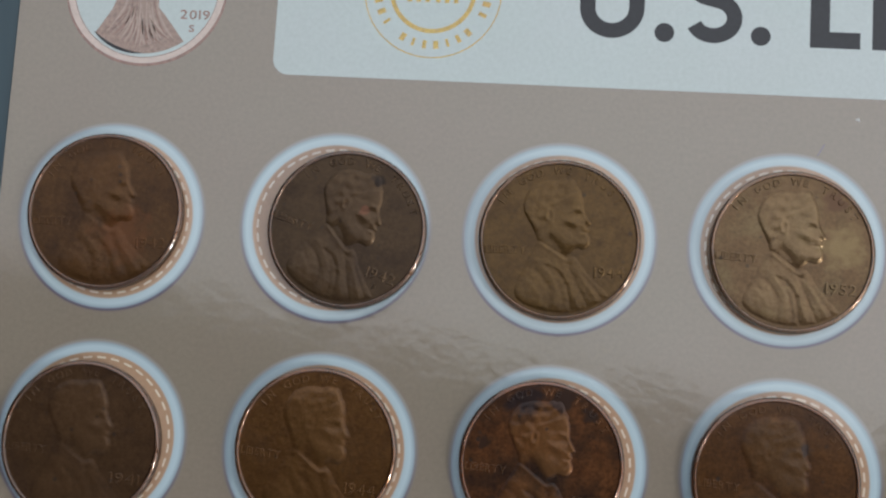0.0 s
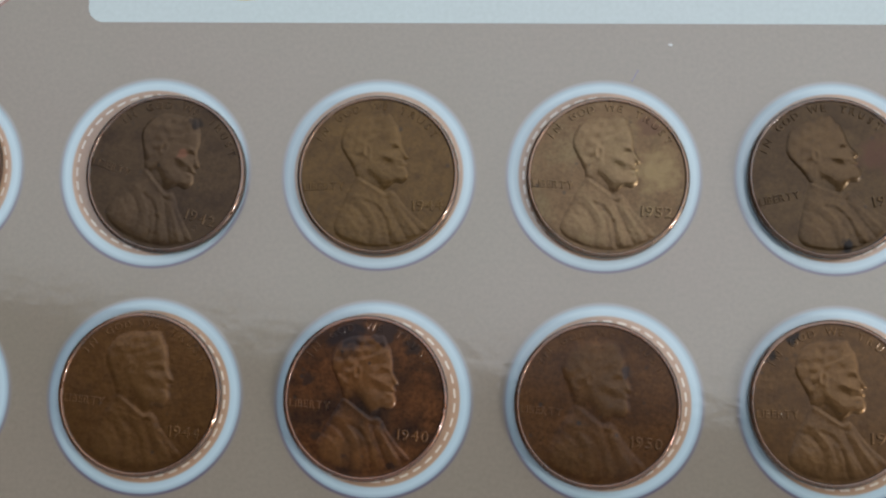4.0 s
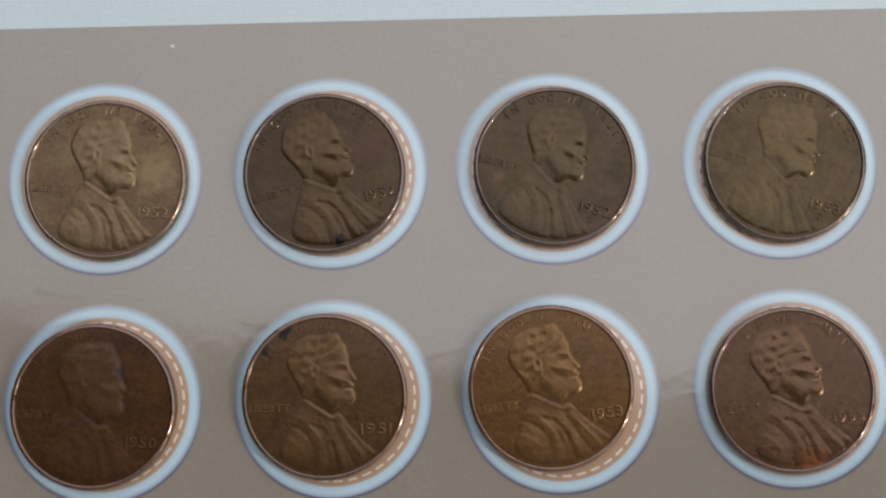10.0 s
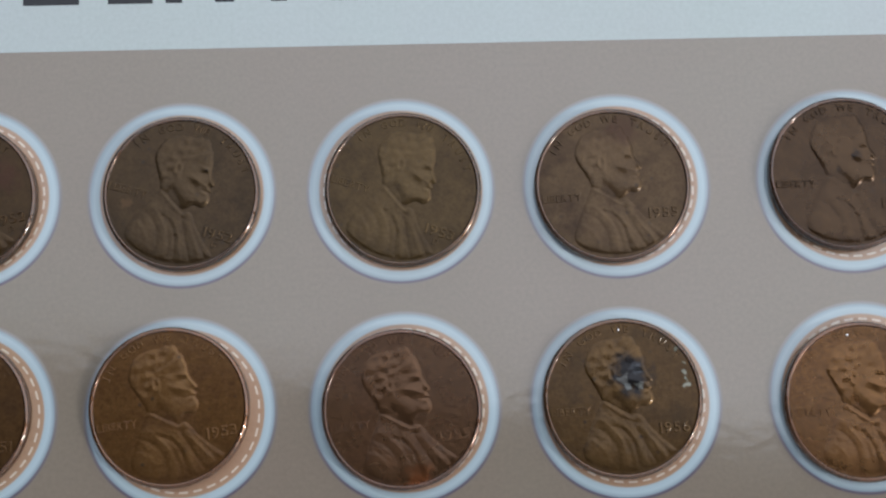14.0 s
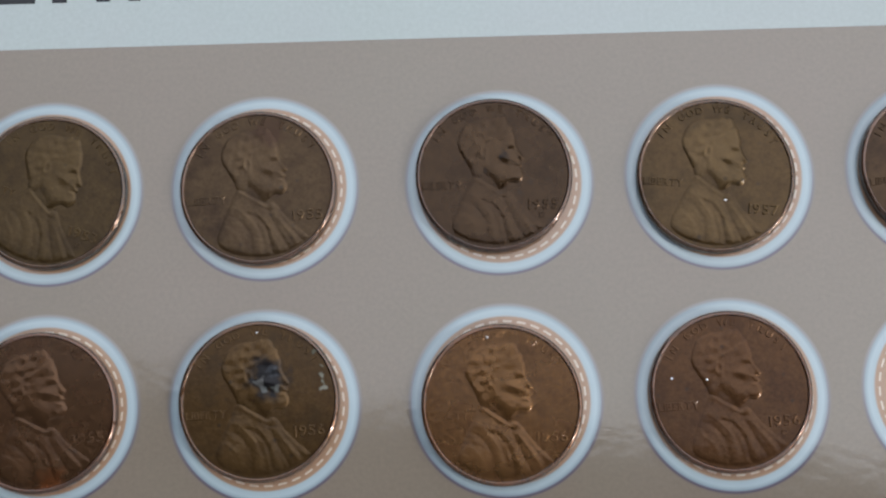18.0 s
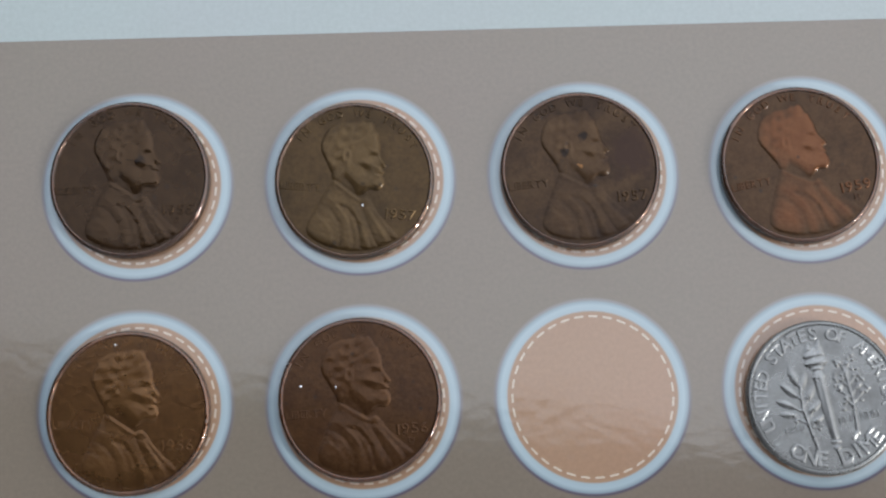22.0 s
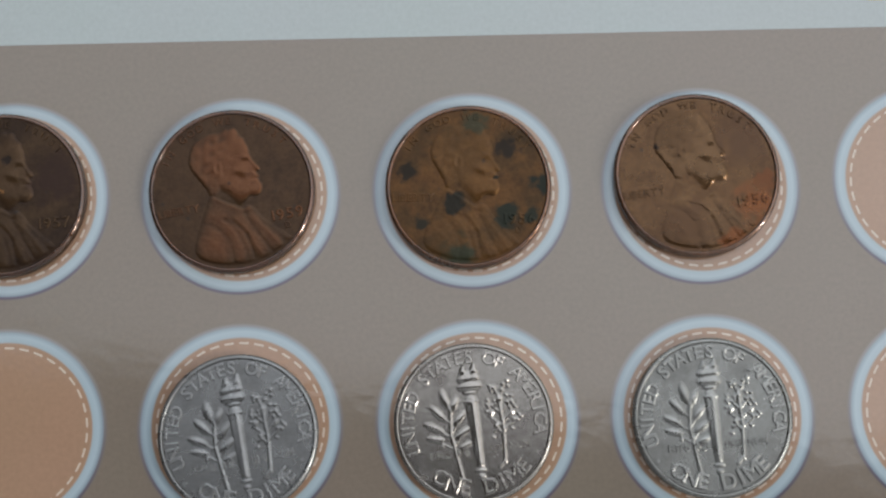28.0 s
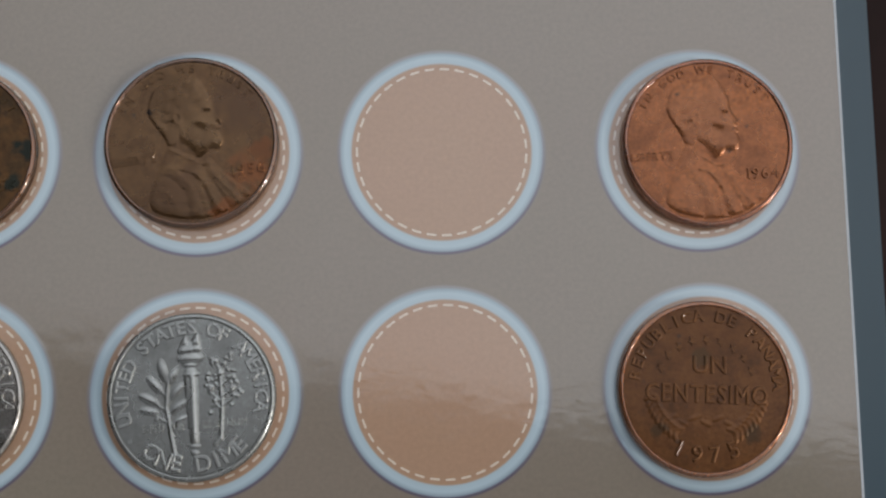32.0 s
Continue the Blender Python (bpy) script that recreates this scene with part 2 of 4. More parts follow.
film = join(box(BOARD_X0 - edge, BOARD_Y0 - edge, -0.9, BOARD_X0 - 0.01, BOARD_Y1 + edge, -0.3),
            box(BOARD_X1 + 0.01, BOARD_Y0 - edge, -0.9, BOARD_X1 + edge, BOARD_Y1 + edge, -0.3),
            box(BOARD_X0, BOARD_Y1 + 0.01, -0.9, BOARD_X1, BOARD_Y1 + edge, -0.3),
            box(BOARD_X0, BOARD_Y0 - edge, -0.9, BOARD_X1, BOARD_Y0 - 0.01, -0.3))
put("film_border", mesh("film_border", *film, FILM), board, label="clear blue-grey laminate edge")
put("backing", mesh("backing", *box(BOARD_X0 - edge + 0.2, BOARD_Y0 - edge + 0.2, -1.8, BOARD_X1 + edge - 0.2, BOARD_Y1 + edge - 0.2, -1.25), TABLE), board)
# thin pale strip between the print and the film, right side only
put("pale_edge", mesh("pale_edge", *box(BOARD_X1 - 0.05, BOARD_Y0, -0.3, BOARD_X1 + 0.22, BOARD_Y1, 0.03), FILM_EDGE), board, label="pale line along the board's right edge")
panel = put("title_panel", mesh("title_panel", *prism(rounded(18.3, 18.5, 388.0, 44.0, 1.9), -0.2, 0.03), PRINT_WHITE), board, label="white rounded title strip")

# columns of slots, and the two rows
COLUMNS = (0.0, 27.4, 54.18, 80.7, 107.4, 133.62, 160.43, 186.88, 215.56, 242.3, 269.08, 295.7, 322.45, 348.87, 375.72, 404.33)
ROWS_Y = (0.0, -26.5)
slot_mesh = mesh("coin_slot", *prism(circle(10.3), -0.2, 0.012), PRINT_PEACH)
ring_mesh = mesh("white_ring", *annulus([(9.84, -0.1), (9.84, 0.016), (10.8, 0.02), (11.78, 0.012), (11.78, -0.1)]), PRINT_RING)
dashes = []
for i in range(35):
    a = 2 * math.pi * (i + 0.5) / 35
    piece = prism(rounded(-0.55, -0.12, 0.55, 0.12, 0.1, 3), 0.0, 0.02)
    dashes.append(([(math.cos(a) * (9.4 + y) - math.sin(a) * x, math.sin(a) * (9.4 + y) + math.cos(a) * x, z) for x, y, z in piece[0]], piece[1]))
dash_mesh = mesh("stitch_line", *join(*dashes), PRINT_STITCH)
for row, y in enumerate(ROWS_Y):
    for x in COLUMNS:
        slot = put("coin_slot", slot_mesh, board, (x, y, 0), label="printed peach coin slot")
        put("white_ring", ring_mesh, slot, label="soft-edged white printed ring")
        put("stitch_line", dash_mesh, slot, label="dashed cream stitch line")

# ---- lettering ----
GLYPHS = {}


def glyph(ch, bold=0.0, depth=0.0, bevel=0.0):
    """One character of the built-in font as (verts, faces), a capital about 0.7 high, its left edge at x = 0."""
    key = (ch, bold, depth, bevel)
    if key not in GLYPHS:
        cu = bpy.data.curves.new("glyph", "FONT")
        cu.body, cu.offset, cu.extrude, cu.bevel_depth, cu.bevel_resolution, cu.resolution_u = ch, bold - 0.5 * bevel, depth, bevel, 1, 3
        ob = new("glyph", cu)
        me = bpy.data.meshes.new_from_object(ob.evaluated_get(bpy.context.evaluated_depsgraph_get()))
        v = [tuple(p.co) for p in me.vertices]
        f = [tuple(p.vertices) for p in me.polygons]
        bpy.data.objects.remove(ob)
        bpy.data.curves.remove(cu)
        bpy.data.meshes.remove(me)
        x0 = min(p[0] for p in v)
        GLYPHS[key] = ([(x - x0, y, z) for x, y, z in v], f, max(p[0] for p in v) - x0)
    return GLYPHS[key]


def line_of(text, cap, width=None, bold=0.0, depth=0.02, bevel=0.0, gap=0.12):
    """A straight word from x = 0 on the baseline y = 0, with capitals cap high and stretched to the width."""
    pieces, x, s = [], 0.0, cap / 0.7
    for ch in text:
        if ch == " ":
            x += 0.35 * s
            continue
        v, f, w = glyph(ch, bold, depth, bevel)
        pieces.append(([(x + p[0] * s, p[1] * s, p[2] * s) for p in v], f))
        x += (w + gap) * s
    v, f = join(*pieces)
    k = width / (x - gap * s) if width else 1.0
    return [(p[0] * k, p[1], p[2]) for p in v], f


def arc_of(text, r, start, end, cap, inward=False, depth=0.02, bevel=0.012, bold=0.0):
    """A word set along a circle of radius r, its first and last characters centred at the angles start and end (degrees)."""
    pieces, s, n = [], cap / 0.7, len(text) - 1
    for i, ch in enumerate(text):
        if ch == " ":
            continue
        v, f, w = glyph(ch, bold, depth, bevel)
        a = radians(start + (end - start) * i / n)
        tilt = a + math.pi / 2 if inward else a - math.pi / 2
        c, t = math.cos(tilt), math.sin(tilt)
        out = []
        for px, py, pz in v:
            u, q = (px - w / 2) * s, py * s - cap / 2
            out.append((r * math.cos(a) + c * u - t * q, r * math.sin(a) + t * u + c * q, pz * s))
        pieces.append((out, f))
    return join(*pieces)


def moved(shape, x=0.0, y=0.0, z=0.0):
    return [(a + x, b + y, c + z) for a, b, c in shape[0]], shape[1]


# ---- printed artwork of the title strip ----
INK_Z = 0.045


def ribbon(pts, half, z=0.0, taper=False):
    """A flat printed stroke along a line of points; tapered ones come to a point at both ends."""
    v, n = [], len(pts)
    for i, (x, y) in enumerate(pts):
        ax, ay = pts[max(i - 1, 0)]
        bx, by = pts[min(i + 1, n - 1)]
        size = math.hypot(bx - ax, by - ay)
        w = half * (1 - abs(2 * i / (n - 1) - 1) ** 2 * 0.96) if taper else half
        nx, ny = -(by - ay) / size * w, (bx - ax) / size * w
        v += [(x - nx, y - ny, z), (x + nx, y + ny, z)]
    return v, [(2 * i, 2 * i + 2, 2 * i + 3, 2 * i + 1) for i in range(n - 1)]


def sweep(x, y, rx, ry, a0, a1, n=20):
    return [(x + rx * math.cos(radians(a0 + (a1 - a0) * i / n)), y + ry * math.sin(radians(a0 + (a1 - a0) * i / n))) for i in range(n + 1)]


letter_u = [(-2.95, 10.6), (-2.95, 6.0)] + sweep(0, 3.75, 2.95, 2.85, 180, 360, 28) + [(2.95, 6.0), (2.95, 10.6)]
letter_s = sweep(0, 7.55, 2.45, 2.15, 25, 240, 26) + sweep(0.05, 3.1, 2.5, 2.2, 66, -155, 26)
for pts, x, y in ((letter_u, 59.2, 24.75), (letter_s, 71.3, 24.6)):
    put("title_letter", mesh("title_letter", *ribbon(pts, 0.93), PRINT_INK), panel, (x, y, INK_Z), label="bold black printed capital")
full_stop = mesh("full_stop", *prism(circle(1.18, 32), -0.02, 0.0), PRINT_INK)
for x in (65.55, 77.0):
    put("full_stop", full_stop, panel, (x, 25.65, INK_Z))
# the rest of the title: plain bars of its size and colour
for x0, x1, h in ((82.8, 88.7, 2.0), (82.8, 85.1, 10.4), (90.1, 92.2, 10.4), (93.9, 96.1, 10.4), (98.4, 100.8, 10.4), (103.4, 109.2, 2.2), (113.6, 120.6, 2.2), (124.2, 129.8, 2.0), (124.2, 126.4, 10.4), (131.4, 133.5, 10.4),
                  (137.6, 140.0, 10.4), (144.6, 146.6, 10.4), (152.2, 157.9, 2.0), (160.0, 161.9, 10.4), (165.6, 167.4, 10.4), (169.7, 171.2, 10.4), (175.5, 177.5, 10.4), (182.0, 183.9, 10.4), (191.2, 193.0, 10.4), (207.6, 209.6, 10.4)):
    z = INK_Z if h > 5 else INK_Z + 0.012
    put("title_bar", mesh("title_bar", *box(x0, 24.5, -0.02, x1, 24.5 + h, 0), PRINT_INK), panel, (0, 0, z))
for x0 in (102.2, 112.6, 119.1):
    put("title_bar", mesh("title_bar", *box(x0, 26.2, -0.02, x0 + 2.2, 34.9, 0), PRINT_INK), panel, (0, 0, INK_Z + 0.006))


def seal(x, y):
    s = put("printed_seal", mesh("printed_seal", *annulus([(8.28, -0.02), (8.28, 0.015), (8.42, 0.015), (8.42, -0.02)]), PRINT_GOLD), panel, (x, y, 0.035), label="round printed gold seal")
    put("inner_ring", mesh("inner_ring", *annulus([(4.75, -0.02), (4.75, 0.015), (5.3, 0.015), (5.3, -0.02)]), PRINT_GOLD), s)
    marks = []
    for i in range(30):
        a = 2 * math.pi * i / 30
        if i % 8 == 3:
            continue
        w = 0.28 + 0.12 * (i * 7 % 3)
        v, f = box(-w * 0.62, -0.5, -0.02, w * 0.62, 0.5, 0.015)
        marks.append(([(math.cos(a) * (6.75 + q) - math.sin(a) * p, math.sin(a) * (6.75 + q) + math.cos(a) * p, z) for p, q, z in v], f))
    put("seal_marks", mesh("seal_marks", *join(*marks), PRINT_GOLD), s, label="ring of small gold bars")
    put("seal_columns", mesh("seal_columns", *join(*[box(p, -1.4, -0.02, p + 0.55, 1.8, 0.015) for p in (-3.1, -2.0, -0.9, 0.4, 1.5, 2.6)]), PRINT_GOLD), s, label="gold upright bars")


seal(37.4, 29.7)
seal(370.8, 30.2)


def printed_coin(x, y):
    d = put("printed_coin", mesh("printed_coin", *prism(circle(10.2), -0.02, 0.02), PRINT_ROSE), board, (x, y, 0.01), label="printed picture of a proof coin")
    put("coin_rim", mesh("coin_rim", *prism(circle(9.98, x=-0.02, y=0.14), -0.02, 0.03), PRINT_ROSE_PALE), d)
    put("rim_line", mesh("rim_line", *annulus([(9.05, 0.0), (9.05, 0.045), (9.13, 0.045), (9.13, 0.0)]), PRINT_ROSE_MID), d)
    put("coin_field", mesh("coin_field", *prism(circle(9.05), -0.02, 0.04), PRINT_WHITE), d)
    cloth = [(-2.6, 2.5), (-3.2, -0.6), (-4.1, -3.1)] + sweep(0, 0, 8.6, 8.6, 226, 307, 24) + [(3.4, -4.6), (1.7, -2.6), (1.6, 2.5)]
    put("drapery", mesh("drapery", *prism(cloth, -0.02, 0.05), PRINT_CLOTH), d, label="brown printed drapery")
    pen = random.Random(19)
    for k, (mat, count) in enumerate(((PRINT_ROSE_MID, 15), (PRINT_CLOTH_PALE, 15))):
        folds = []
        for i in range(count):
            q = (i + 0.25 + 0.5 * k + pen.uniform(-0.2, 0.2)) / count
            a = radians(229 + 75 * q)
            x1, y1 = 8.2 * math.cos(a) * pen.uniform(0.9, 1.0), 8.2 * math.sin(a) * pen.uniform(0.92, 1.0)
            x0, y0 = -2.4 + 3.6 * q + pen.uniform(-0.2, 0.2), pen.uniform(-4.6, 0.4)
            bow = 1.7 * (0.6 - q) + pen.uniform(-0.2, 0.2)
            line = [(x0 + (x1 - x0) * t + bow * math.sin(math.pi * t), y0 + (y1 - y0) * t + 0.6 * bow * math.sin(math.pi * t)) for t in (j / 10 for j in range(11))]
            folds.append(ribbon(line, pen.uniform(0.05, 0.16), 0.055 + 0.004 * k, True))
        put("fold_line", mesh("fold_line", *join(*folds), mat), d, label="thin printed fold strokes")
    put("hem_shadow", mesh("hem_shadow", *ribbon(sweep(0, 0.05, 8.62, 8.62, 224, 272), 0.2, 0.064, True), PRINT_INK), d, label="dark printed hem line")
    put("year", mesh("year", *line_of("2019", 1.15, 3.7, 0.01, 0.002), PRINT_ROSE), d, (4.5, -4.0, 0.05), label="small printed year 2019")
    put("mint_letter", mesh("mint_letter", *line_of("S", 0.85, 0.7, 0.02, 0.002), PRINT_ROSE), d, (5.7, -5.6, 0.05))


printed_coin(1.8, 28.98)
printed_coin(406.0, 29.0)

# ---- marks on the board ----
DUST = material("dust_speck", (0.75, 0.76, 0.76), 0.6)
scratch = put("scratch", mesh("scratch", *moved(prism(rounded(-0.85, -0.09, 0.85, 0.09, 0.08, 3), 0.0, 0.02), 0, 0, 0.002), PRINT_SHADE), board, (84.4, 12.1, 0), 60, label="short dark scuff in the film")
put("speck", mesh("speck", *prism([(0.22 * math.cos(a * 0.9) * (1 + 0.3 * (a % 2)), 0.16 * math.sin(a * 0.9)) for a in range(7)], 0.0, 0.06), DUST), board, (88.62, 15.93, 0.0), label="white dust speck")

# ---- coins ----
def tone(r, g, b, k=1.0, warm=True):
    """The linear colour of an 8-bit one."""
    out = [k * (c / 255 / 12.92 if c <= 10 else ((c / 255 + 0.055) / 1.055) ** 2.4) for c in (r, g, b)]
    grey = sum(out) / 3
    return tuple((0.95 * c + 0.05 * grey) * w for c, w in zip(out, (1.18, 0.955, 0.68) if warm else (1.0, 1.0, 1.0)))


def spot(m, coords, x, y, r, soft):
    """1 inside a rough-edged patch round (x, y) mm of the coin, 0 outside."""
    d = m.node_tree.nodes.new("ShaderNodeVectorMath")
    d.operation = "DISTANCE"
    warp = m.node_tree.nodes.new("ShaderNodeTexNoise")
    warp.inputs["Scale"].default_value, warp.inputs["Detail"].default_value = 700, 5
    link(m, coords, warp.inputs["Vector"])
    add = m.node_tree.nodes.new("ShaderNodeVectorMath")
    add.operation = "MULTIPLY_ADD"
    add.inputs[1].default_value = (max(r, 0.8) * 0.0028,) * 3
    link(m, warp.outputs["Color"], add.inputs[0])
    link(m, coords, add.inputs[2])
    link(m, add.outputs[0], d.inputs[0])
    d.inputs[1].default_value = ((x + 1.4 * max(r, 0.8)) * MM, (y + 1.4 * max(r, 0.8)) * MM, (1.3 + 1.4 * max(r, 0.8)) * MM)
    rng = node(m, "ShaderNodeMapRange", From_Min=r * MM * (1 - soft), From_Max=r * MM * (1 + soft), To_Min=1.0, To_Max=0.0)
    link(m, d.outputs["Value"], rng.inputs[0])
    return rng.outputs[0]


METAL_GAIN = 0.92


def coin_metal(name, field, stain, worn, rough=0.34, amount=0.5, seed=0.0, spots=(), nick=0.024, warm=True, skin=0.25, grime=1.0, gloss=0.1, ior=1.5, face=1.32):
    """Coin metal: the field's colour, a stain that mottles it, high points brightened as worn and light-catching, and
    patches (x, y, r, colour).
    """
    m = material(name, (0.3, 0.2, 0.1), rough, 0.75 if warm else 0.9)
    b = base(m)
    b.inputs["Coat Weight"].default_value, b.inputs["Coat Roughness"].default_value = skin, gloss
    b.inputs["Coat IOR"].default_value = ior
    tc = m.node_tree.nodes.new("ShaderNodeTexCoord").outputs["Object"]
    shift = m.node_tree.nodes.new("ShaderNodeVectorMath")
    shift.operation = "ADD"
    shift.inputs[1].default_value = (seed, seed * 1.7, 0)
    link(m, tc, shift.inputs[0])
    at = shift.outputs[0]
    g = METAL_GAIN
    broad = noisy(m, 230, 0.62 - 0.3 * amount, 0.78 - 0.16 * amount, 5, at)
    colour = mixed(m, broad, tone(*field, g, warm), tone(*stain, g, warm))
    fine = noisy(m, 2600, 0.42, 0.78, 6, at)
    colour = mixed(m, fine, colour, mixed(m, 1.0, colour, tuple(1 - grime * (1 - q) for q in (0.62, 0.59, 0.57)), "MULTIPLY"))
    mid = noisy(m, 620, 0.42, 0.68, 4, at)
    colour = mixed(m, mid, colour, mixed(m, 1.0, colour, tuple(1 - grime * (1 - q) for q in (0.80, 0.77, 0.74)), "MULTIPLY"))
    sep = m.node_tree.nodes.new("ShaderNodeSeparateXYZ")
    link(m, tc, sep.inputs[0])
    # raised parts lightened by height: wear, plus painted highlights on letters and relief
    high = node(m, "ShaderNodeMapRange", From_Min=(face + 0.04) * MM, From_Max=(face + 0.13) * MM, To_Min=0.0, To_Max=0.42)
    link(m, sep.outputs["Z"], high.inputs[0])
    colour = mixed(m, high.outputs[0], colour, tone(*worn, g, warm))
    specks = node(m, "ShaderNodeTexVoronoi", Scale=620)
    link(m, at, specks.inputs["Vector"])
    dots = node(m, "ShaderNodeMapRange", From_Min=0.1, From_Max=0.2, To_Min=0.6 * grime, To_Max=0.0)
    link(m, specks.outputs["Distance"], dots.inputs[0])
    few = node(m, "ShaderNodeMath")
    few.operation = "MULTIPLY"
    link(m, dots.outputs[0], few.inputs[0])
    link(m, noisy(m, 400, 0.5, 0.62, 2, at), few.inputs[1])
    colour = mixed(m, few.outputs[0], colour, (0.03, 0.025, 0.022))
    for x, y, r, c in spots:
        colour = mixed(m, spot(m, tc, x, y, r * 1.1, 0.26 if r < 1.5 else 0.45), colour, tone(*c, g))
    link(m, colour, b.inputs["Base Color"])
    ro = node(m, "ShaderNodeMapRange", To_Min=rough - 0.06, To_Max=rough + 0.14)
    link(m, broad, ro.inputs[0])
    link(m, ro.outputs[0], b.inputs["Roughness"])
    nicks = bump(m, noisy(m, 1500, 0.25, 0.75, 6, at), nick * MM, 0.8)
    link(m, nicks, b.inputs["Normal"])
    return m


def coin_body(name, r, h, mat):
    """The blank: flat underneath, upright edge and the sunk field."""
    w = r * 0.048
    prof = [(0.01, 0.0), (r - 0.25, 0.0), (r - 0.05, 0.12), (r - 0.01, 0.3), (r - 0.01, h - 0.42), (r - 0.1, h - 0.26), (r - 0.2, h - 0.21), (r - w * 1.2, h - 0.2)]
    prof += [(r * q, h - 0.2) for q in (0.88, 0.6, 0.3)] + [(0.01, h - 0.2)]
    return mesh(name, *annulus(prof, 128), mat, True)


def coin_rim(name, r, h, mat, seed, chance=0.04, deep=0.03):
    """The raised rim, worn and nicked unevenly all round."""
    n = 192
    prof = [(r - 0.005, h - 0.45), (r, h - 0.33), (r - 0.04, h - 0.22), (r - 0.13, h - 0.125), (r - 0.25, h - 0.045), (r - 0.37, h), (r - 0.44, h - 0.006), (r - 0.5, h - 0.05), (r - 0.55, h - 0.12), (r - 0.62, h - 0.21)]
    rng = random.Random(seed)
    waves = [(rng.randint(2, 40), rng.uniform(0, 6.3), rng.uniform(0.3, 1)) for _ in range(9)]
    verts, k = [], len(prof)
    for i in range(n):
        a = 2 * math.pi * i / n
        d = sum(g * math.sin(f * a + p) for f, p, g in waves) / 9
        nick = deep if rng.random() < chance else 0.0
        for j, (q, z) in enumerate(prof):
            inner = 1.0 if 3 <= j <= 8 else 0.2
            verts.append(((q - 0.03 * d * inner) * math.cos(a), (q - 0.03 * d * inner) * math.sin(a), z + inner * (0.02 * d - nick)))
    faces = [(i * k + j, ((i + 1) % n) * k + j, ((i + 1) % n) * k + j + 1, i * k + j + 1) for i in range(n) for j in range(k - 1)]
    return mesh(name, verts, faces, mat, True)


def blurred(h, times):
    for _ in range(times):
        h = (h + np.roll(h, 1, 0) + np.roll(h, -1, 0) + np.roll(h, 1, 1) + np.roll(h, -1, 1)) / 5
    return h


def relief(name, r, z, step, prims, mat, clip=0.93, extra=None, soften=0.03):
    """A raised design on a coin's field. prims are ellipses ("e", x, y, rx, ry, turn, height) and tapered bars
    ("c", x0, y0, r0, x1, y1, r1, height), in radii of the coin; heights in mm. extra(u, v, h) may carve it."""
    n = int(2 / step) + 1
    axis = np.linspace(-1, 1, n)
    u, v = np.meshgrid(axis, axis, indexing="ij")
    h = np.zeros_like(u)
    for p in prims:
        if p[0] == "e":
            _, x, y, rx, ry, turn, top = p
            c, s = math.cos(radians(turn)), math.sin(radians(turn))
            a, b = (c * (u - x) + s * (v - y)) / rx, (-s * (u - x) + c * (v - y)) / ry
            q, size = np.sqrt(a * a + b * b), min(rx, ry)
        else:
            _, x0, y0, r0, x1, y1, r1, top = p
            dx, dy = x1 - x0, y1 - y0
            t = np.clip(((u - x0) * dx + (v - y0) * dy) / (dx * dx + dy * dy), 0, 1)
            rad = r0 + (r1 - r0) * t
            q, size = np.hypot(u - x0 - t * dx, v - y0 - t * dy) / rad, max(r0, r1)
        power = 2.0 if size < 0.12 else 3.5
        dome = top * np.clip(1 - np.clip(q, 0, 1) ** power, 0, 1)
        h = np.maximum(h, dome) + 0.25 * np.minimum(h, dome) * (dome > 0) * (size > 0.12)
    h *= np.clip((clip - np.hypot(u, v)) / 0.05, 0, 1)
    inside = h > 0.004
    if extra:
        h = np.where(inside, np.maximum(extra(u, v, h), 0.01), h)
    h = blurred(h, max(1, int(soften / step)))
    keep = h > 0.006
    cell = keep[:-1, :-1] | keep[1:, :-1] | keep[:-1, 1:] | keep[1:, 1:]
    used = np.zeros_like(keep)
    for i, j in ((0, 0), (1, 0), (0, 1), (1, 1)):
        used[i:n - 1 + i, j:n - 1 + j] |= cell
    index = -np.ones(used.shape, int)
    index[used] = np.arange(used.sum())
    co = np.stack([u[used] * r, v[used] * r, np.where(keep, z + h, z - 0.02)[used]], 1)
    i, j = np.nonzero(cell)
    faces = np.stack([index[i, j], index[i + 1, j], index[i + 1, j + 1], index[i, j + 1]], 1)
    return mesh(name, co.tolist(), faces.tolist(), mat, True)


def wobble(u, v, scale, seed):
    """A cheap smooth noise on arrays, about -1..1."""
    rng = random.Random(seed)
    out = np.zeros_like(u)
    for k in range(10):
        a, f, ph = rng.uniform(0, math.pi), scale * rng.uniform(0.6, 1.7), rng.uniform(0, 6.3)
        out += np.sin(f * (u * math.cos(a) + v * math.sin(a)) + ph)
    return out / 5


def stroke(u, v, x0, y0, x1, y1, w, bend=0.0):
    """A soft line from (x0, y0) to (x1, y1), bowed sideways: 1 on it, 0 away from it."""
    dx, dy = x1 - x0, y1 - y0
    n = dx * dx + dy * dy
    t = ((u - x0) * dx + (v - y0) * dy) / n
    off = (-(u - x0) * dy + (v - y0) * dx) / math.sqrt(n) - bend * 4 * t * (1 - t)
    return np.exp(-(off / w) ** 2) * np.clip(1 + 8 * t, 0, 1) * np.clip(9 - 8 * t, 0, 1)


def smooth_outline(points, n=5):
    """A closed smooth line through the given points."""
    out, k = [], len(points)
    for i in range(k):
        p = [np.array(points[(i + d) % k]) for d in (-1, 0, 1, 2)]
        for q in (j / n for j in range(n)):
            out.append(0.5 * (2 * p[1] + (p[2] - p[0]) * q + (2 * p[0] - 5 * p[1] + 4 * p[2] - p[3]) * q * q + (3 * p[1] - p[0] - 3 * p[2] + p[3]) * q ** 3))
    return out


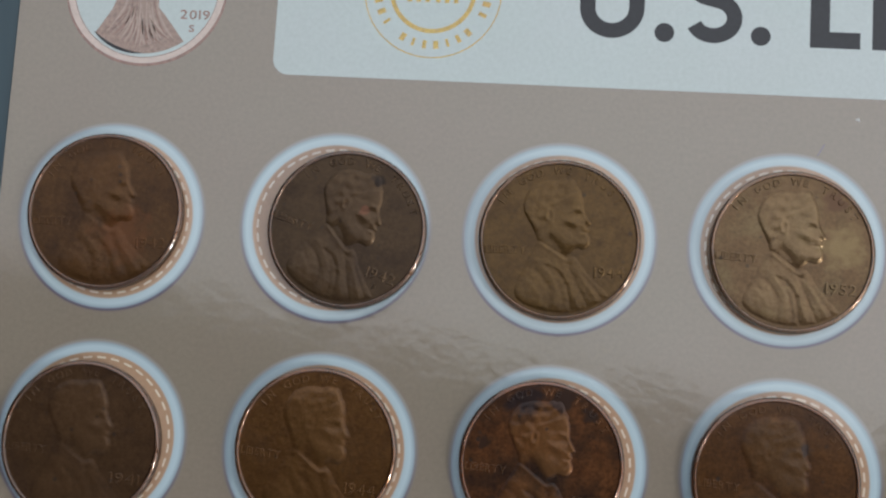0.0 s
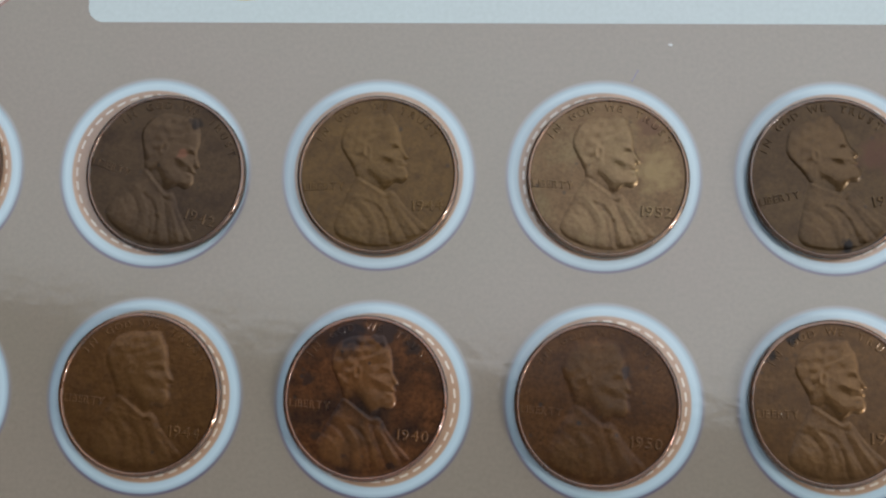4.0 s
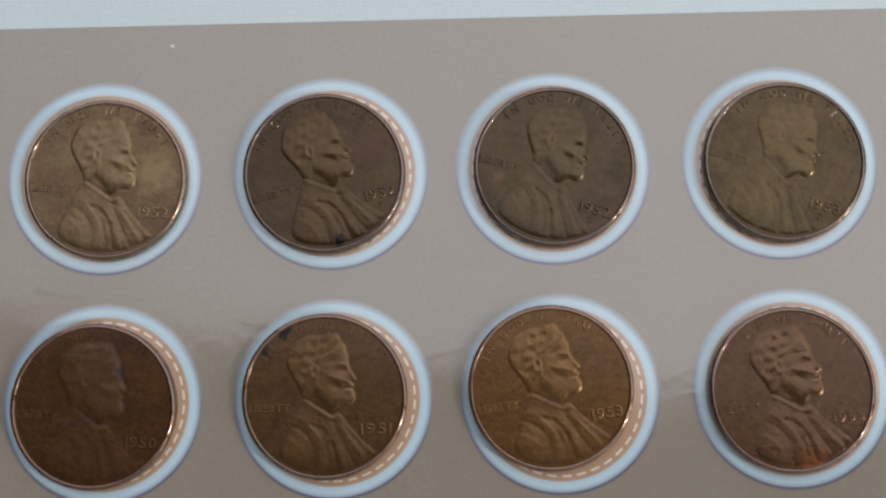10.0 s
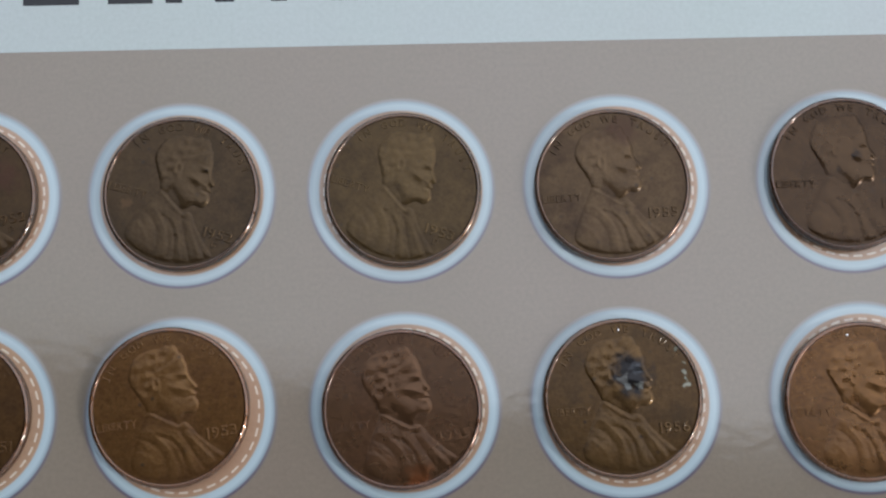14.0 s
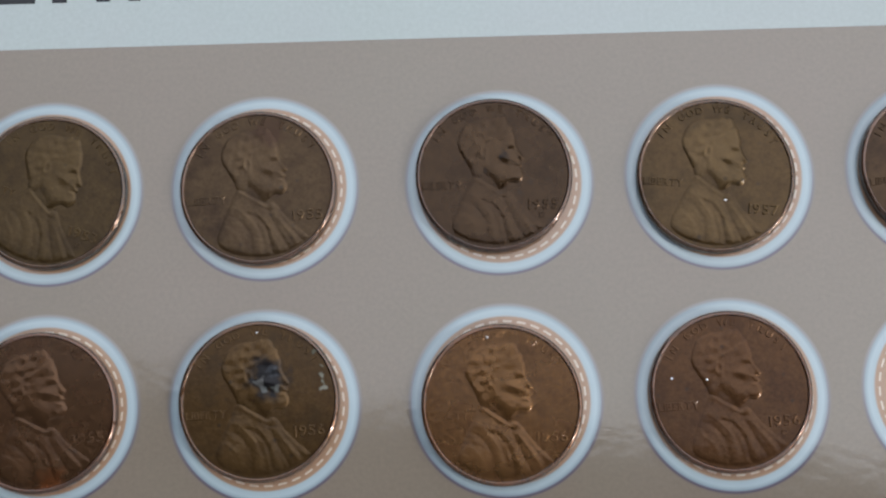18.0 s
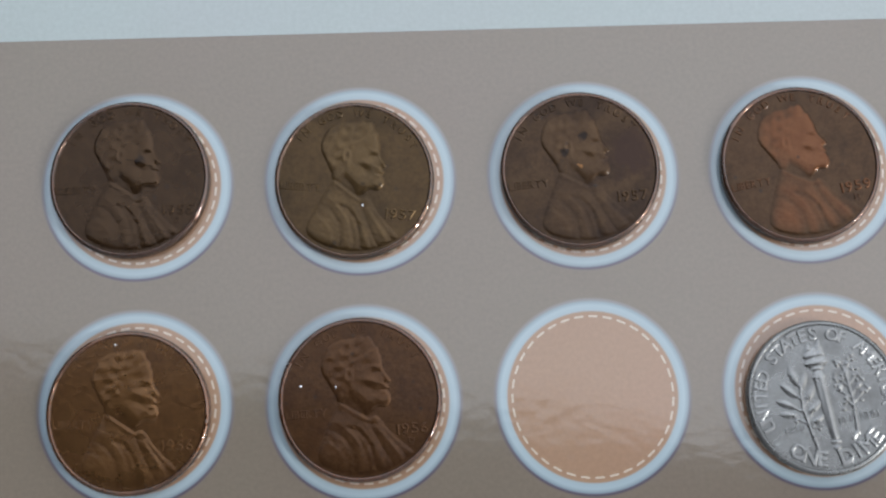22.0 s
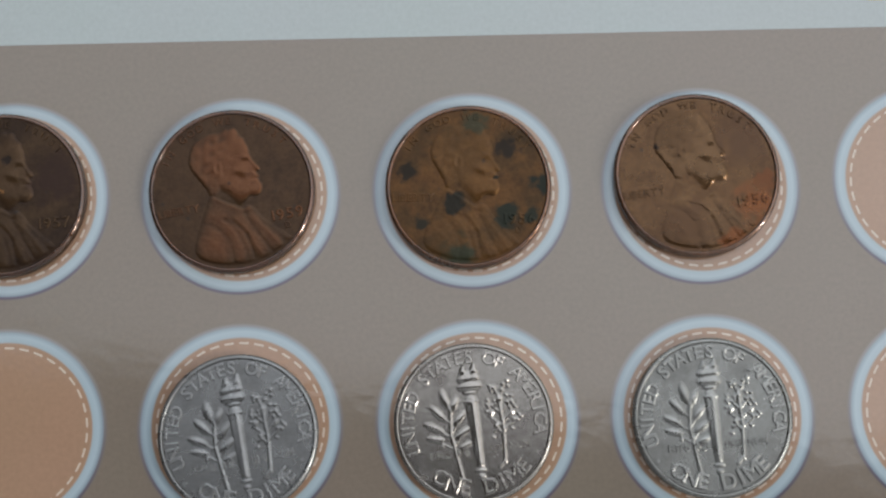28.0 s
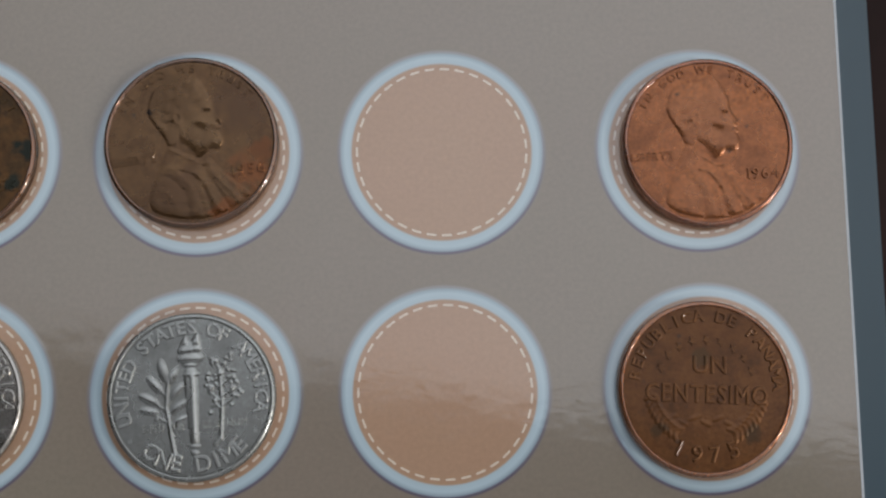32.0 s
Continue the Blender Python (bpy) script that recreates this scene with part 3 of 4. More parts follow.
def depth_inside(u, v, outline):
    """How far each place lies inside a closed outline; 0 outside it."""
    far, odd = np.full_like(u, 9.0), np.zeros(u.shape, bool)
    for (x0, y0), (x1, y1) in zip(outline, outline[1:] + outline[:1]):
        dx, dy = x1 - x0, y1 - y0
        t = np.clip(((u - x0) * dx + (v - y0) * dy) / (dx * dx + dy * dy + 1e-9), 0, 1)
        far = np.minimum(far, np.hypot(u - x0 - t * dx, v - y0 - t * dy))
        odd ^= ((y0 > v) != (y1 > v)) & (u < x0 + dx * (v - y0) / (dy if abs(dy) > 1e-9 else 1e-9))
    return np.where(odd, far, 0.0)


def mound(u, v, x, y, rx, ry, turn=0.0):
    c, s = math.cos(radians(turn)), math.sin(radians(turn))
    return np.exp(-((c * (u - x) + s * (v - y)) / rx) ** 2 - ((c * (v - y) - s * (u - x)) / ry) ** 2)


HEAD = [(-0.11, 0.74), (-0.01, 0.745), (0.05, 0.77), (0.1, 0.755), (0.145, 0.765), (0.19, 0.73), (0.21, 0.67), (0.255, 0.62), (0.262, 0.565), (0.29, 0.48), (0.295, 0.385), (0.32, 0.31), (0.385, 0.205), (0.335, 0.165), (0.365, 0.115), (0.345, 0.075), (0.37, 0.02), (0.36, -0.06), (0.3, -0.115), (0.2, -0.105), (0.14, -0.16), (0.07, -0.2),
        (-0.06, -0.13), (-0.25, -0.03), (-0.3, 0.08), (-0.36, 0.2), (-0.44, 0.36), (-0.435, 0.5), (-0.36, 0.635), (-0.25, 0.71)]
COAT = [(-0.25, -0.01), (-0.33, -0.14), (-0.42, -0.32), (-0.51, -0.52), (-0.545, -0.66), (-0.48, -0.77), (-0.28, -0.86), (0.0, -0.9), (0.3, -0.86), (0.54, -0.74), (0.6, -0.68), (0.45, -0.53), (0.31, -0.38), (0.24, -0.27), (0.17, -0.21), (0.09, -0.235), (-0.02, -0.165), (-0.13, -0.09)]


def bust_relief(name, worn):
    """A plain profile bust: two stepped outlines, modelled within; a worn one is softened."""
    step = 0.0078
    n = int(2 / step) + 1
    axis = np.linspace(-1, 1, n)
    u, v = np.meshgrid(axis, axis, indexing="ij")
    head = depth_inside(u, v, smooth_outline(HEAD))
    coat = depth_inside(u, v, smooth_outline(COAT))
    face = (0.065 + 0.085 * np.clip((u + 0.05) / 0.25, 0, 1)) * (1 - np.exp(-head / 0.014)) + 0.06 * (1 - np.exp(-head / 0.14))
    # the jaw stands over the neck, which sinks towards the collar
    jaw = np.interp(u, (-0.3, -0.2, -0.13, 0.05, 0.2), (0.0, 0.03, 0.12, -0.05, -0.12))
    face -= 0.065 * np.clip((jaw - v) / 0.1, 0, 1) * np.clip((0.25 - u) / 0.05, 0, 1) * np.clip((u + 0.26) / 0.14, 0.25, 1)
    robe = 0.05 * (1 - np.exp(-coat / 0.02)) + 0.05 * (1 - np.exp(-coat / 0.15))
    # hair, thick and tousled, down to the ear and the nape
    line = np.interp(v, (-0.05, 0.1, 0.2, 0.34, 0.43, 0.5, 0.55, 0.6, 0.66), (-0.24, -0.2, -0.17, -0.09, -0.05, 0.03, 0.13, 0.25, 0.42))
    hair = np.clip((line - u) / 0.035, 0, 1) * np.clip((v + 0.02) / 0.1, 0, 1)
    curl = wobble(u + 0.06 * wobble(u, v, 8, 1), 1.5 * v + 0.06 * wobble(u, v, 8, 2), 24, 3)
    face += hair * (0.012 - 0.035 * np.clip((u + 0.1) / 0.2, 0, 1) + (0.012 if worn else 0.022) * curl + 0.016 * wobble(u, v, 44, 4))
    face += 0.012 * mound(u, v, 0.12, 0.72, 0.08, 0.03, -30) + 0.012 * mound(u, v, -0.02, 0.67, 0.08, 0.03, 25) - 0.015 * mound(u, v, 0.05, 0.66, 0.05, 0.02, 50) - 0.015 * mound(u, v, -0.14, 0.62, 0.06, 0.025, 30)
    # brow, socket, nose, cheekbone, hollow cheek, lips
    face += 0.045 * mound(u, v, 0.235, 0.375, 0.07, 0.026, -12) - 0.064 * mound(u, v, 0.225, 0.305, 0.055, 0.032) + 0.031 * mound(u, v, 0.23, 0.3, 0.025, 0.014)
    face += 0.070 * mound(u, v, 0.335, 0.25, 0.018, 0.08, 28) - 0.035 * mound(u, v, 0.1, 0.42, 0.07, 0.05)
    face += 0.070 * mound(u, v, 0.14, 0.215, 0.09, 0.04, -18) - 0.045 * mound(u, v, 0.14, 0.115, 0.075, 0.045, -35)
    face += 0.035 * mound(u, v, 0.28, 0.165, 0.04, 0.02, -20) - 0.045 * mound(u, v, 0.315, 0.098, 0.06, 0.014) + 0.035 * mound(u, v, 0.31, 0.06, 0.04, 0.016)
    # ear, and the beard from it round the jaw
    ear = np.hypot((u + 0.125) / 0.05, (v - 0.3) / 0.085)
    face += 0.034 * np.exp(-((ear - 0.8) / 0.35) ** 2) - 0.022 * np.exp(-(ear / 0.45) ** 2)
    beard = np.clip(mound(u, v, 0.27, -0.035, 0.13, 0.06) + 0.6 * stroke(u, v, -0.1, 0.2, 0.16, -0.06, 0.045, -0.02), 0, 1)
    face += beard * (0.028 + 0.014 * wobble(u, v, 45, 5))
    # collar, tie, lapels and folds
    robe += 0.03 * stroke(u, v, -0.24, -0.05, 0.09, -0.27, 0.025, 0.0) + 0.03 * mound(u, v, -0.34, -0.64, 0.16, 0.18)
    robe += 0.04 * mound(u, v, 0.15, -0.24, 0.07, 0.04, -30) - 0.03 * mound(u, v, 0.12, -0.31, 0.05, 0.02, -30)
    for x0, y0, x1, y1, w, bend, amp in ((-0.14, -0.34, 0.1, -0.6, 0.03, 0.04, -0.05), (0.09, -0.56, 0.15, -0.9, 0.028, 0.0, -0.055), (0.0, -0.36, 0.24, -0.86, 0.035, 0.02, 0.04), (0.12, -0.36, 0.36, -0.84, 0.024, 0.0, -0.05), (0.2, -0.36, 0.48, -0.78, 0.03, 0.0, 0.04),
                                         (0.28, -0.42, 0.54, -0.74, 0.018, 0.0, -0.03), (-0.28, -0.26, -0.02, -0.84, 0.045, 0.09, 0.035), (-0.34, -0.36, -0.12, -0.86, 0.03, 0.09, -0.04), (-0.44, -0.5, -0.24, -0.84, 0.035, 0.07, 0.03), (-0.2, -0.3, 0.06, -0.82, 0.026, 0.06, -0.03)):
        robe += (coat > 0) * 0.55 * amp * stroke(u, v, x0, y0, x1, y1, w, bend)
    robe += (coat > 0) * (0.008 * wobble(u, v, 24, 7) + 0.005 * wobble(u, v, 60, 8))
    h = np.where(head > 0, np.maximum(face, robe * (coat > 0)), np.where(coat > 0, np.maximum(robe, 0.015), 0.0))
    h = np.where(head > 0, np.maximum(h, 0.03 * (1 - np.exp(-head / 0.02))), h)
    h *= np.clip((0.935 - np.hypot(u, v)) / 0.03, 0, 1)
    h = blurred(h, 12 if worn else 2)
    keep = h > 0.004
    cell = keep[:-1, :-1] | keep[1:, :-1] | keep[:-1, 1:] | keep[1:, 1:]
    used = np.zeros_like(keep)
    for i, j in ((0, 0), (1, 0), (0, 1), (1, 1)):
        used[i:n - 1 + i, j:n - 1 + j] |= cell
    index = -np.ones(used.shape, int)
    index[used] = np.arange(used.sum())
    co = np.stack([u[used] * R1, v[used] * R1, (np.where(keep, h, -0.02) + H1 - 0.2)[used]], 1)
    i, j = np.nonzero(cell)
    faces = np.stack([index[i, j], index[i + 1, j], index[i + 1, j + 1], index[i, j + 1]], 1)
    return mesh(name, co.tolist(), faces.tolist(), BLANK, True)


R1, H1 = 9.525, 1.52
R2, H2 = 8.955, 1.35
BLANK = material("coin_blank", (0.3, 0.2, 0.1), 0.4, 1.0)
penny_body = coin_body("body", R1, H1, BLANK)
dime_body = coin_body("body", R2, H2, BLANK)
penny_rims = [coin_rim("rim", R1, H1, BLANK, k) for k in range(5)]
battered_rim = coin_rim("rim", R1, H1, BLANK, 77, 0.3, 0.08)
dime_rim = coin_rim("rim", R2, H2, BLANK, 9)
bust_crisp, bust_worn = bust_relief("bust_relief", False), bust_relief("bust_relief_worn", True)
motto = mesh("motto", *moved(arc_of("IN GOD WE TRUST", R1 * 0.865, 147, 35, 0.86, depth=0.02, bevel=0.05), z=H1 - 0.2), BLANK)
liberty = mesh("liberty_word", *moved(line_of("LIBERTY", 0.88, 4.75, depth=0.02, bevel=0.05), x=-8.7, y=-1.68, z=H1 - 0.2), BLANK)
pits = {"j": ((-2.7, 1.6), (-6.8, 2.0)), "h": ((0.1, 8.1),), "i": ((-1.6, 7.9),), "J": ((1.2, -3.0),)}
PIT = material("bright_pit", (0.85, 0.86, 0.88), 0.2, 1.0)
pit_mesh = mesh("bright_pit", *annulus([(0.02, 0.05), (0.1, 0.04), (0.15, 0.0)], 10), PIT, True)


def dress(ob, mat):
    """Gives one object its own metal on a shared mesh."""
    ob.material_slots[0].link = "OBJECT"
    ob.material_slots[0].material = mat
    return ob


def raised(name, me, coin, mat, strength, top, label=""):
    """A raised part of a coin, flattened by wear."""
    ob = dress(put(name, me, coin, label=label), mat)
    ob.scale[2] = strength
    ob.location[2] = (1 - strength) * (top - 0.2) * MM
    return ob


year_mesh, mint_mesh, laid = {}, {}, []


def penny(key, x, y, turn, strength, year, mint, metal, label):
    """A cent with its own place, turn, wear, year, mint mark and metal."""
    k = len(laid)
    laid.append(key)
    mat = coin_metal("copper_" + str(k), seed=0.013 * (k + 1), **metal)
    coin = thing("penny", label, "coin", "coins on the board", at=(x, y, 0.075))
    coin.rotation_euler = (radians(0.5 * math.sin(k * 2.3)) * 0.5, radians(0.5 * math.cos(k * 1.7)) * 0.5, radians(turn))
    dress(put("body", penny_body, coin), mat)
    shine = tuple(0.74 * f + 0.06 * w + 0.2 * c for f, w, c in zip(metal["field"], metal["worn"], (190, 102, 72)))
    rim = coin_metal("rim_" + str(k), shine, tuple(0.7 * c for c in metal["stain"]), shine, 0.17, 0.65, 0.017 * (k + 2), nick=0.005, skin=1.0, gloss=0.05, ior=1.85)
    dress(put("rim", battered_rim if key == "J" else penny_rims[k % 5], coin, label="thin worn coppery rim"), rim)
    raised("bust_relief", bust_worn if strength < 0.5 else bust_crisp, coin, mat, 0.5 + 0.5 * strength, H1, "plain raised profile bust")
    raised("motto", motto, coin, mat, min(1.7, 0.5 + 0.9 * strength), H1)
    raised("liberty_word", liberty, coin, mat, min(1.7, 0.5 + 0.9 * strength), H1)
    if year not in year_mesh:
        year_mesh[year] = mesh("year", *moved(line_of(year, 1.2, 3.6, depth=0.02, bevel=0.05), x=4.0, y=-4.4, z=H1 - 0.2), BLANK)
    raised("year", year_mesh[year], coin, mat, min(1.7, 0.5 + 0.9 * strength), H1)
    if mint:
        if mint not in mint_mesh:
            mint_mesh[mint] = mesh("mint_mark", *moved(line_of(mint, 0.68, depth=0.02, bevel=0.05), x=5.3, y=-5.45, z=H1 - 0.2), BLANK)
        raised("mint_mark", mint_mesh[mint], coin, mat, min(1.7, 0.5 + 0.9 * strength), H1)
    if key == "I":
        put("scratch", mesh("scratch", *box(-1.6, -0.05, 0, 1.6, 0.05, 0.012), mat), coin, (6.6, 3.0, H1 - 0.2), 33, "fine bright scratch")
    for px, py in pits.get(key, ()):
        put("bright_pit", pit_mesh, coin, (px, py, H1 - 0.13))


penny("A", -0.45, 0.37, 2, 0.15, "1942", "", dict(field=(90, 67, 41), stain=(74, 53, 34), worn=(103, 77, 50), amount=0.6, spots=((2.2, -2.6, 2.6, (100, 68, 42)),)), "heavily worn warm brown copper penny on its printed slot")
penny("B", 28.99, -0.34, -17.5, 1.1, "1942", "S", dict(field=(78, 65, 50), stain=(64, 51, 41), worn=(96, 81, 66), amount=0.4, rough=0.41, spots=((1.2, 2.6, 0.4, (104, 74, 62)), (1.5, 6.9, 0.6, (40, 32, 28)))), "dark grey-brown copper penny sitting off centre, turned clockwise")
penny("C", 54.19, -0.31, 2, 0.6, "1944", "", dict(field=(93, 76, 46), stain=(80, 64, 40), worn=(103, 86, 56), amount=0.4), "worn olive-tan copper penny")
penny("D", 81.09, -0.35, -3, 1.2, "1952", "", dict(field=(109, 94, 76), stain=(123, 115, 96), worn=(136, 124, 104), amount=0.45, spots=((5.6, 1.0, 2.0, (124, 114, 92)), (4.6, 6.2, 1.2, (92, 74, 62)))), "pale brown copper penny with greenish light toning")
penny("E", 106.73, -0.19, 12, 1.15, "1952", "D", dict(field=(76, 63, 43), stain=(66, 53, 37), worn=(95, 78, 56), amount=0.5, spots=((0.0, -8.2, 0.75, (22, 18, 18)), (5.6, 1.5, 1.6, (72, 52, 42)))), "dark brown copper penny with a black spot at the bottom")
penny("F", 133.75, -0.05, -16, 1.15, "1952", "D", dict(field=(74, 63, 46), stain=(64, 55, 40), worn=(93, 81, 63), amount=0.4, spots=((-6.0, -2.8, 0.5, (86, 71, 54)),)), "dull brown copper penny turned clockwise with bright rim")
penny("G", 160.7, -0.12, -18, 0.7, "1953", "D", dict(field=(81, 70, 47), stain=(66, 55, 37), worn=(103, 91, 66), amount=0.5), "mottled brown copper penny turned clockwise")
penny("H", 186.25, -0.19, 3, 1.1, "1955", "", dict(field=(84, 72, 56), stain=(69, 56, 44), worn=(103, 90, 74), amount=0.5, spots=((1.6, 6.6, 1.6, (70, 54, 44)),)), "light brown copper penny with grey toning")
penny("I", 214.89, 0.62, 0, 1.15, "1955", "D", dict(field=(68, 54, 39), stain=(60, 47, 35), worn=(86, 71, 54), amount=0.3, rough=0.31, spots=((1.25, 2.3, 0.36, (34, 29, 29)),)), "dark reddish brown copper penny with crisp relief")
penny("J", 241.68, -0.2, -5.5, 1.35, "1957", "", dict(field=(84, 71, 48), stain=(72, 61, 41), worn=(113, 100, 75), amount=0.4), "brown copper penny with dented face and nicked rim")
penny("K", 268.65, 0.35, 4.5, 1.1, "1957", "", dict(field=(78, 64, 49), stain=(58, 46, 39), worn=(99, 82, 63), amount=0.6, rough=0.41, spots=((6.2, 1.4, 2.4, (58, 44, 40)), (0.8, 3.7, 0.5, (42, 35, 32)), (-1.5, 2.5, 0.6, (42, 35, 32)), (0.1, 0.6, 0.25, (150, 116, 80)))), "very dark brown copper penny with patchy toning")
penny("L", 294.89, 0.28, 10, 0.75, "1959", "D", dict(field=(79, 63, 48), stain=(66, 53, 42), worn=(142, 96, 68), amount=0.4, rough=0.39), "dark brown copper penny with reddish worn relief")
penny("M", 322.01, 0.19, -0.5, 0.6, "1956", "D", dict(field=(102, 76, 41), stain=(73, 60, 37), worn=(116, 89, 52), amount=0.65, rough=0.41, spots=((-6.9, 1.7, 0.95, (36, 32, 22)), (-1.6, -1.9, 1.1, (34, 34, 26)), (4.6, 4.3, 1.1, (40, 34, 26)), (4.4, -3.4, 1.2, (34, 44, 38)), (8.6, 0.4, 1.3, (30, 40, 36)), (3.3, 1.0, 0.4, (40, 40, 34)), (-5.4, -4.2, 0.8, (40, 40, 32)), (7.2, -3.6, 0.8, (36, 44, 38)), (-1.0, -8.0, 1.6, (52, 60, 48)), (0.6, 7.6, 1.2, (60, 62, 48)))), "yellow-brown copper penny with blackish green corrosion spots")
# first two spots: the coat's shade painted into the colour, and darker hair
penny("N", 348.29, 0.97, 7.5, 1.1, "1956", "", dict(field=(105, 85, 64), stain=(91, 73, 57), worn=(115, 98, 78), amount=0.4, rough=0.31, spots=((-2.6, -5.6, 3.0, (88, 69, 52)), (-1.7, 5.2, 2.2, (88, 70, 50)), (-4.0, 3.8, 0.4, (44, 34, 28)), (6.4, -4.4, 2.0, (116, 78, 50)), (7.6, -1.6, 1.0, (108, 74, 50)), (2.8, -8.4, 1.4, (114, 76, 48)), (6.0, 3.4, 2.6, (86, 68, 54)))), "toned brown copper penny, coppery towards the edge")
penny("P", 405.22, 0.54, 3, 1.4, "1964", "", dict(field=(149, 100, 69), stain=(134, 89, 62), worn=(144, 103, 80), amount=0.35, rough=0.33, skin=0.35), "bright orange copper penny with little wear")
penny("a", -0.79, -27.14, -2, 0.25, "1941", "", dict(field=(86, 68, 52), stain=(69, 53, 42), worn=(102, 82, 64), amount=0.5, rough=0.41), "worn very dark brown copper penny")
penny("b", 27.12, -26.35, -5, 0.4, "1944", "", dict(field=(100, 74, 43), stain=(86, 63, 38), worn=(113, 88, 56), amount=0.4), "smooth golden-brown copper penny")
penny("c", 53.36, -26.37, -4, 0.95, "1940", "", dict(field=(104, 70, 42), stain=(42, 29, 23), worn=(132, 98, 60), amount=0.8, rough=0.38, grime=1.8, spots=((-2.8, 7.4, 1.9, (42, 33, 38)), (1.4, 7.6, 1.1, (52, 38, 36)), (5.0, 6.2, 0.8, (50, 38, 36)), (-6.8, 1.4, 0.6, (56, 40, 34)), (-2.0, -6.6, 0.35, (62, 44, 36)), (3.6, -7.6, 0.4, (56, 40, 34)), (-5.2, -4.8, 0.6, (58, 42, 34)))), "mottled copper penny with dark tarnish along the top")
penny("d", 79.92, -26.75, -4.5, 0.0, "1950", "", dict(field=(91, 65, 37), stain=(71, 49, 30), worn=(91, 74, 52), amount=0.8, grime=1.4, spots=((3.0, 4.0, 0.6, (50, 42, 44)),)), "worn dark brown copper penny with faint relief")
penny("e", 106.49, -26.22, 0, 0.5, "1951", "", dict(field=(92, 72, 47), stain=(79, 61, 42), worn=(119, 96, 67), amount=0.4, spots=((-4.6, 7.6, 0.7, (34, 28, 26)), (-6.9, 5.4, 0.5, (38, 32, 28)))), "olive-brown copper penny with a glossy rim")
penny("f", 132.48, -25.84, 8, 0.55, "1953", "", dict(field=(107, 82, 49), stain=(91, 68, 43), worn=(132, 107, 72), amount=0.4), "golden-brown copper penny turned slightly anticlockwise")
penny("g", 160.07, -26.7, 6.5, 0.5, "1955", "", dict(field=(90, 70, 54), stain=(83, 62, 47), worn=(110, 87, 70), amount=0.4, rough=0.31, spots=((1.0, -8.5, 1.5, (124, 80, 52)),)), "reddish brown copper penny with crisp lettering")
penny("h", 186.37, -26.0, 2.5, 0.6, "1956", "", dict(field=(88, 72, 46), stain=(70, 58, 40), worn=(112, 94, 66), amount=0.5, spots=((1.0, 2.7, 1.9, (34, 37, 48)), (1.8, 3.2, 0.6, (64, 74, 94)), (0.4, 2.2, 0.5, (96, 106, 122)), (2.0, 1.3, 0.45, (126, 142, 160)), (0.7, 1.5, 0.35, (110, 126, 146)), (7.4, 2.6, 0.28, (140, 156, 164)), (7.7, 1.3, 0.32, (150, 166, 176)), (6.9, 5.4, 0.26, (100, 114, 118)), (7.4, 3.6, 0.2, (130, 146, 152)), (7.6, 2.0, 0.2, (130, 146, 152)))), "olive-brown copper penny with a blue-black stain on the relief")
penny("i", 215.02, -27.06, -0.5, 0.75, "1956", "", dict(field=(108, 83, 55), stain=(94, 71, 47), worn=(129, 102, 69), amount=0.4, rough=0.31), "warm light brown copper penny low in its slot")
penny("j", 241.94, -26.2, 3, 0.5, "1956", "D", dict(field=(87, 64, 42), stain=(75, 53, 37), worn=(100, 75, 52), amount=0.4), "smooth red-brown copper penny with two bright pits")

# ---- dimes ----
TORCH = [("c", 0.0, 0.28, 0.085, 0.02, -0.52, 0.055, 0.2), ("e", 0.02, -0.58, 0.075, 0.03, 0, 0.2), ("e", 0.02, -0.66, 0.055, 0.04, 0, 0.2), ("e", 0.0, 0.27, 0.11, 0.03, 0, 0.22), ("e", 0.0, 0.38, 0.1, 0.03, 0, 0.2),
         ("e", 0.0, 0.47, 0.165, 0.1, 0, 0.22), ("e", 0.0, 0.57, 0.14, 0.1, 10, 0.2), ("c", -0.07, 0.56, 0.08, -0.05, 0.7, 0.03, 0.19), ("c", 0.06, 0.58, 0.09, 0.09, 0.72, 0.03, 0.2)]


def torch_details(u, v, h):
    shaft = (v < 0.25) & (v > -0.52)
    return h + np.where(shaft, 0.035 * np.sin(u * 85), 0.02 * np.sin(v * 60) * (np.abs(u) < 0.2))


OLIVE = [("c", -0.27, 0.2, 0.022, -0.3, -0.1, 0.022, 0.14), ("c", -0.3, -0.1, 0.022, -0.22, -0.66, 0.028, 0.15)]
for lx, ly, turn, size in ((-0.33, 0.34, 100, 1.05), (-0.22, 0.26, 62, 0.9), (-0.43, 0.17, 128, 1.0), (-0.5, 0.0, 150, 1.0), (-0.5, -0.14, 165, 0.85), (-0.17, 0.08, 50, 0.9), (-0.15, -0.1, 35, 0.9), (-0.14, -0.26, 25, 0.7)):
    OLIVE.append(("e", lx, ly, 0.145 * size, 0.058 * size, turn, 0.15))
    OLIVE.append(("c", lx, ly, 0.016, -0.28, ly - 0.16, 0.012, 0.1))
OLIVE += [("e", -0.42, -0.24, 0.026, 0.026, 0, 0.14), ("e", -0.15, -0.38, 0.026, 0.026, 0, 0.12)]
OAK = [("c", 0.34, 0.3, 0.02, 0.36, -0.1, 0.024, 0.14), ("c", 0.36, -0.1, 0.024, 0.33, -0.52, 0.026, 0.15), ("c", 0.33, -0.5, 0.03, 0.25, -0.58, 0.02, 0.15)]
lobes = random.Random(11)
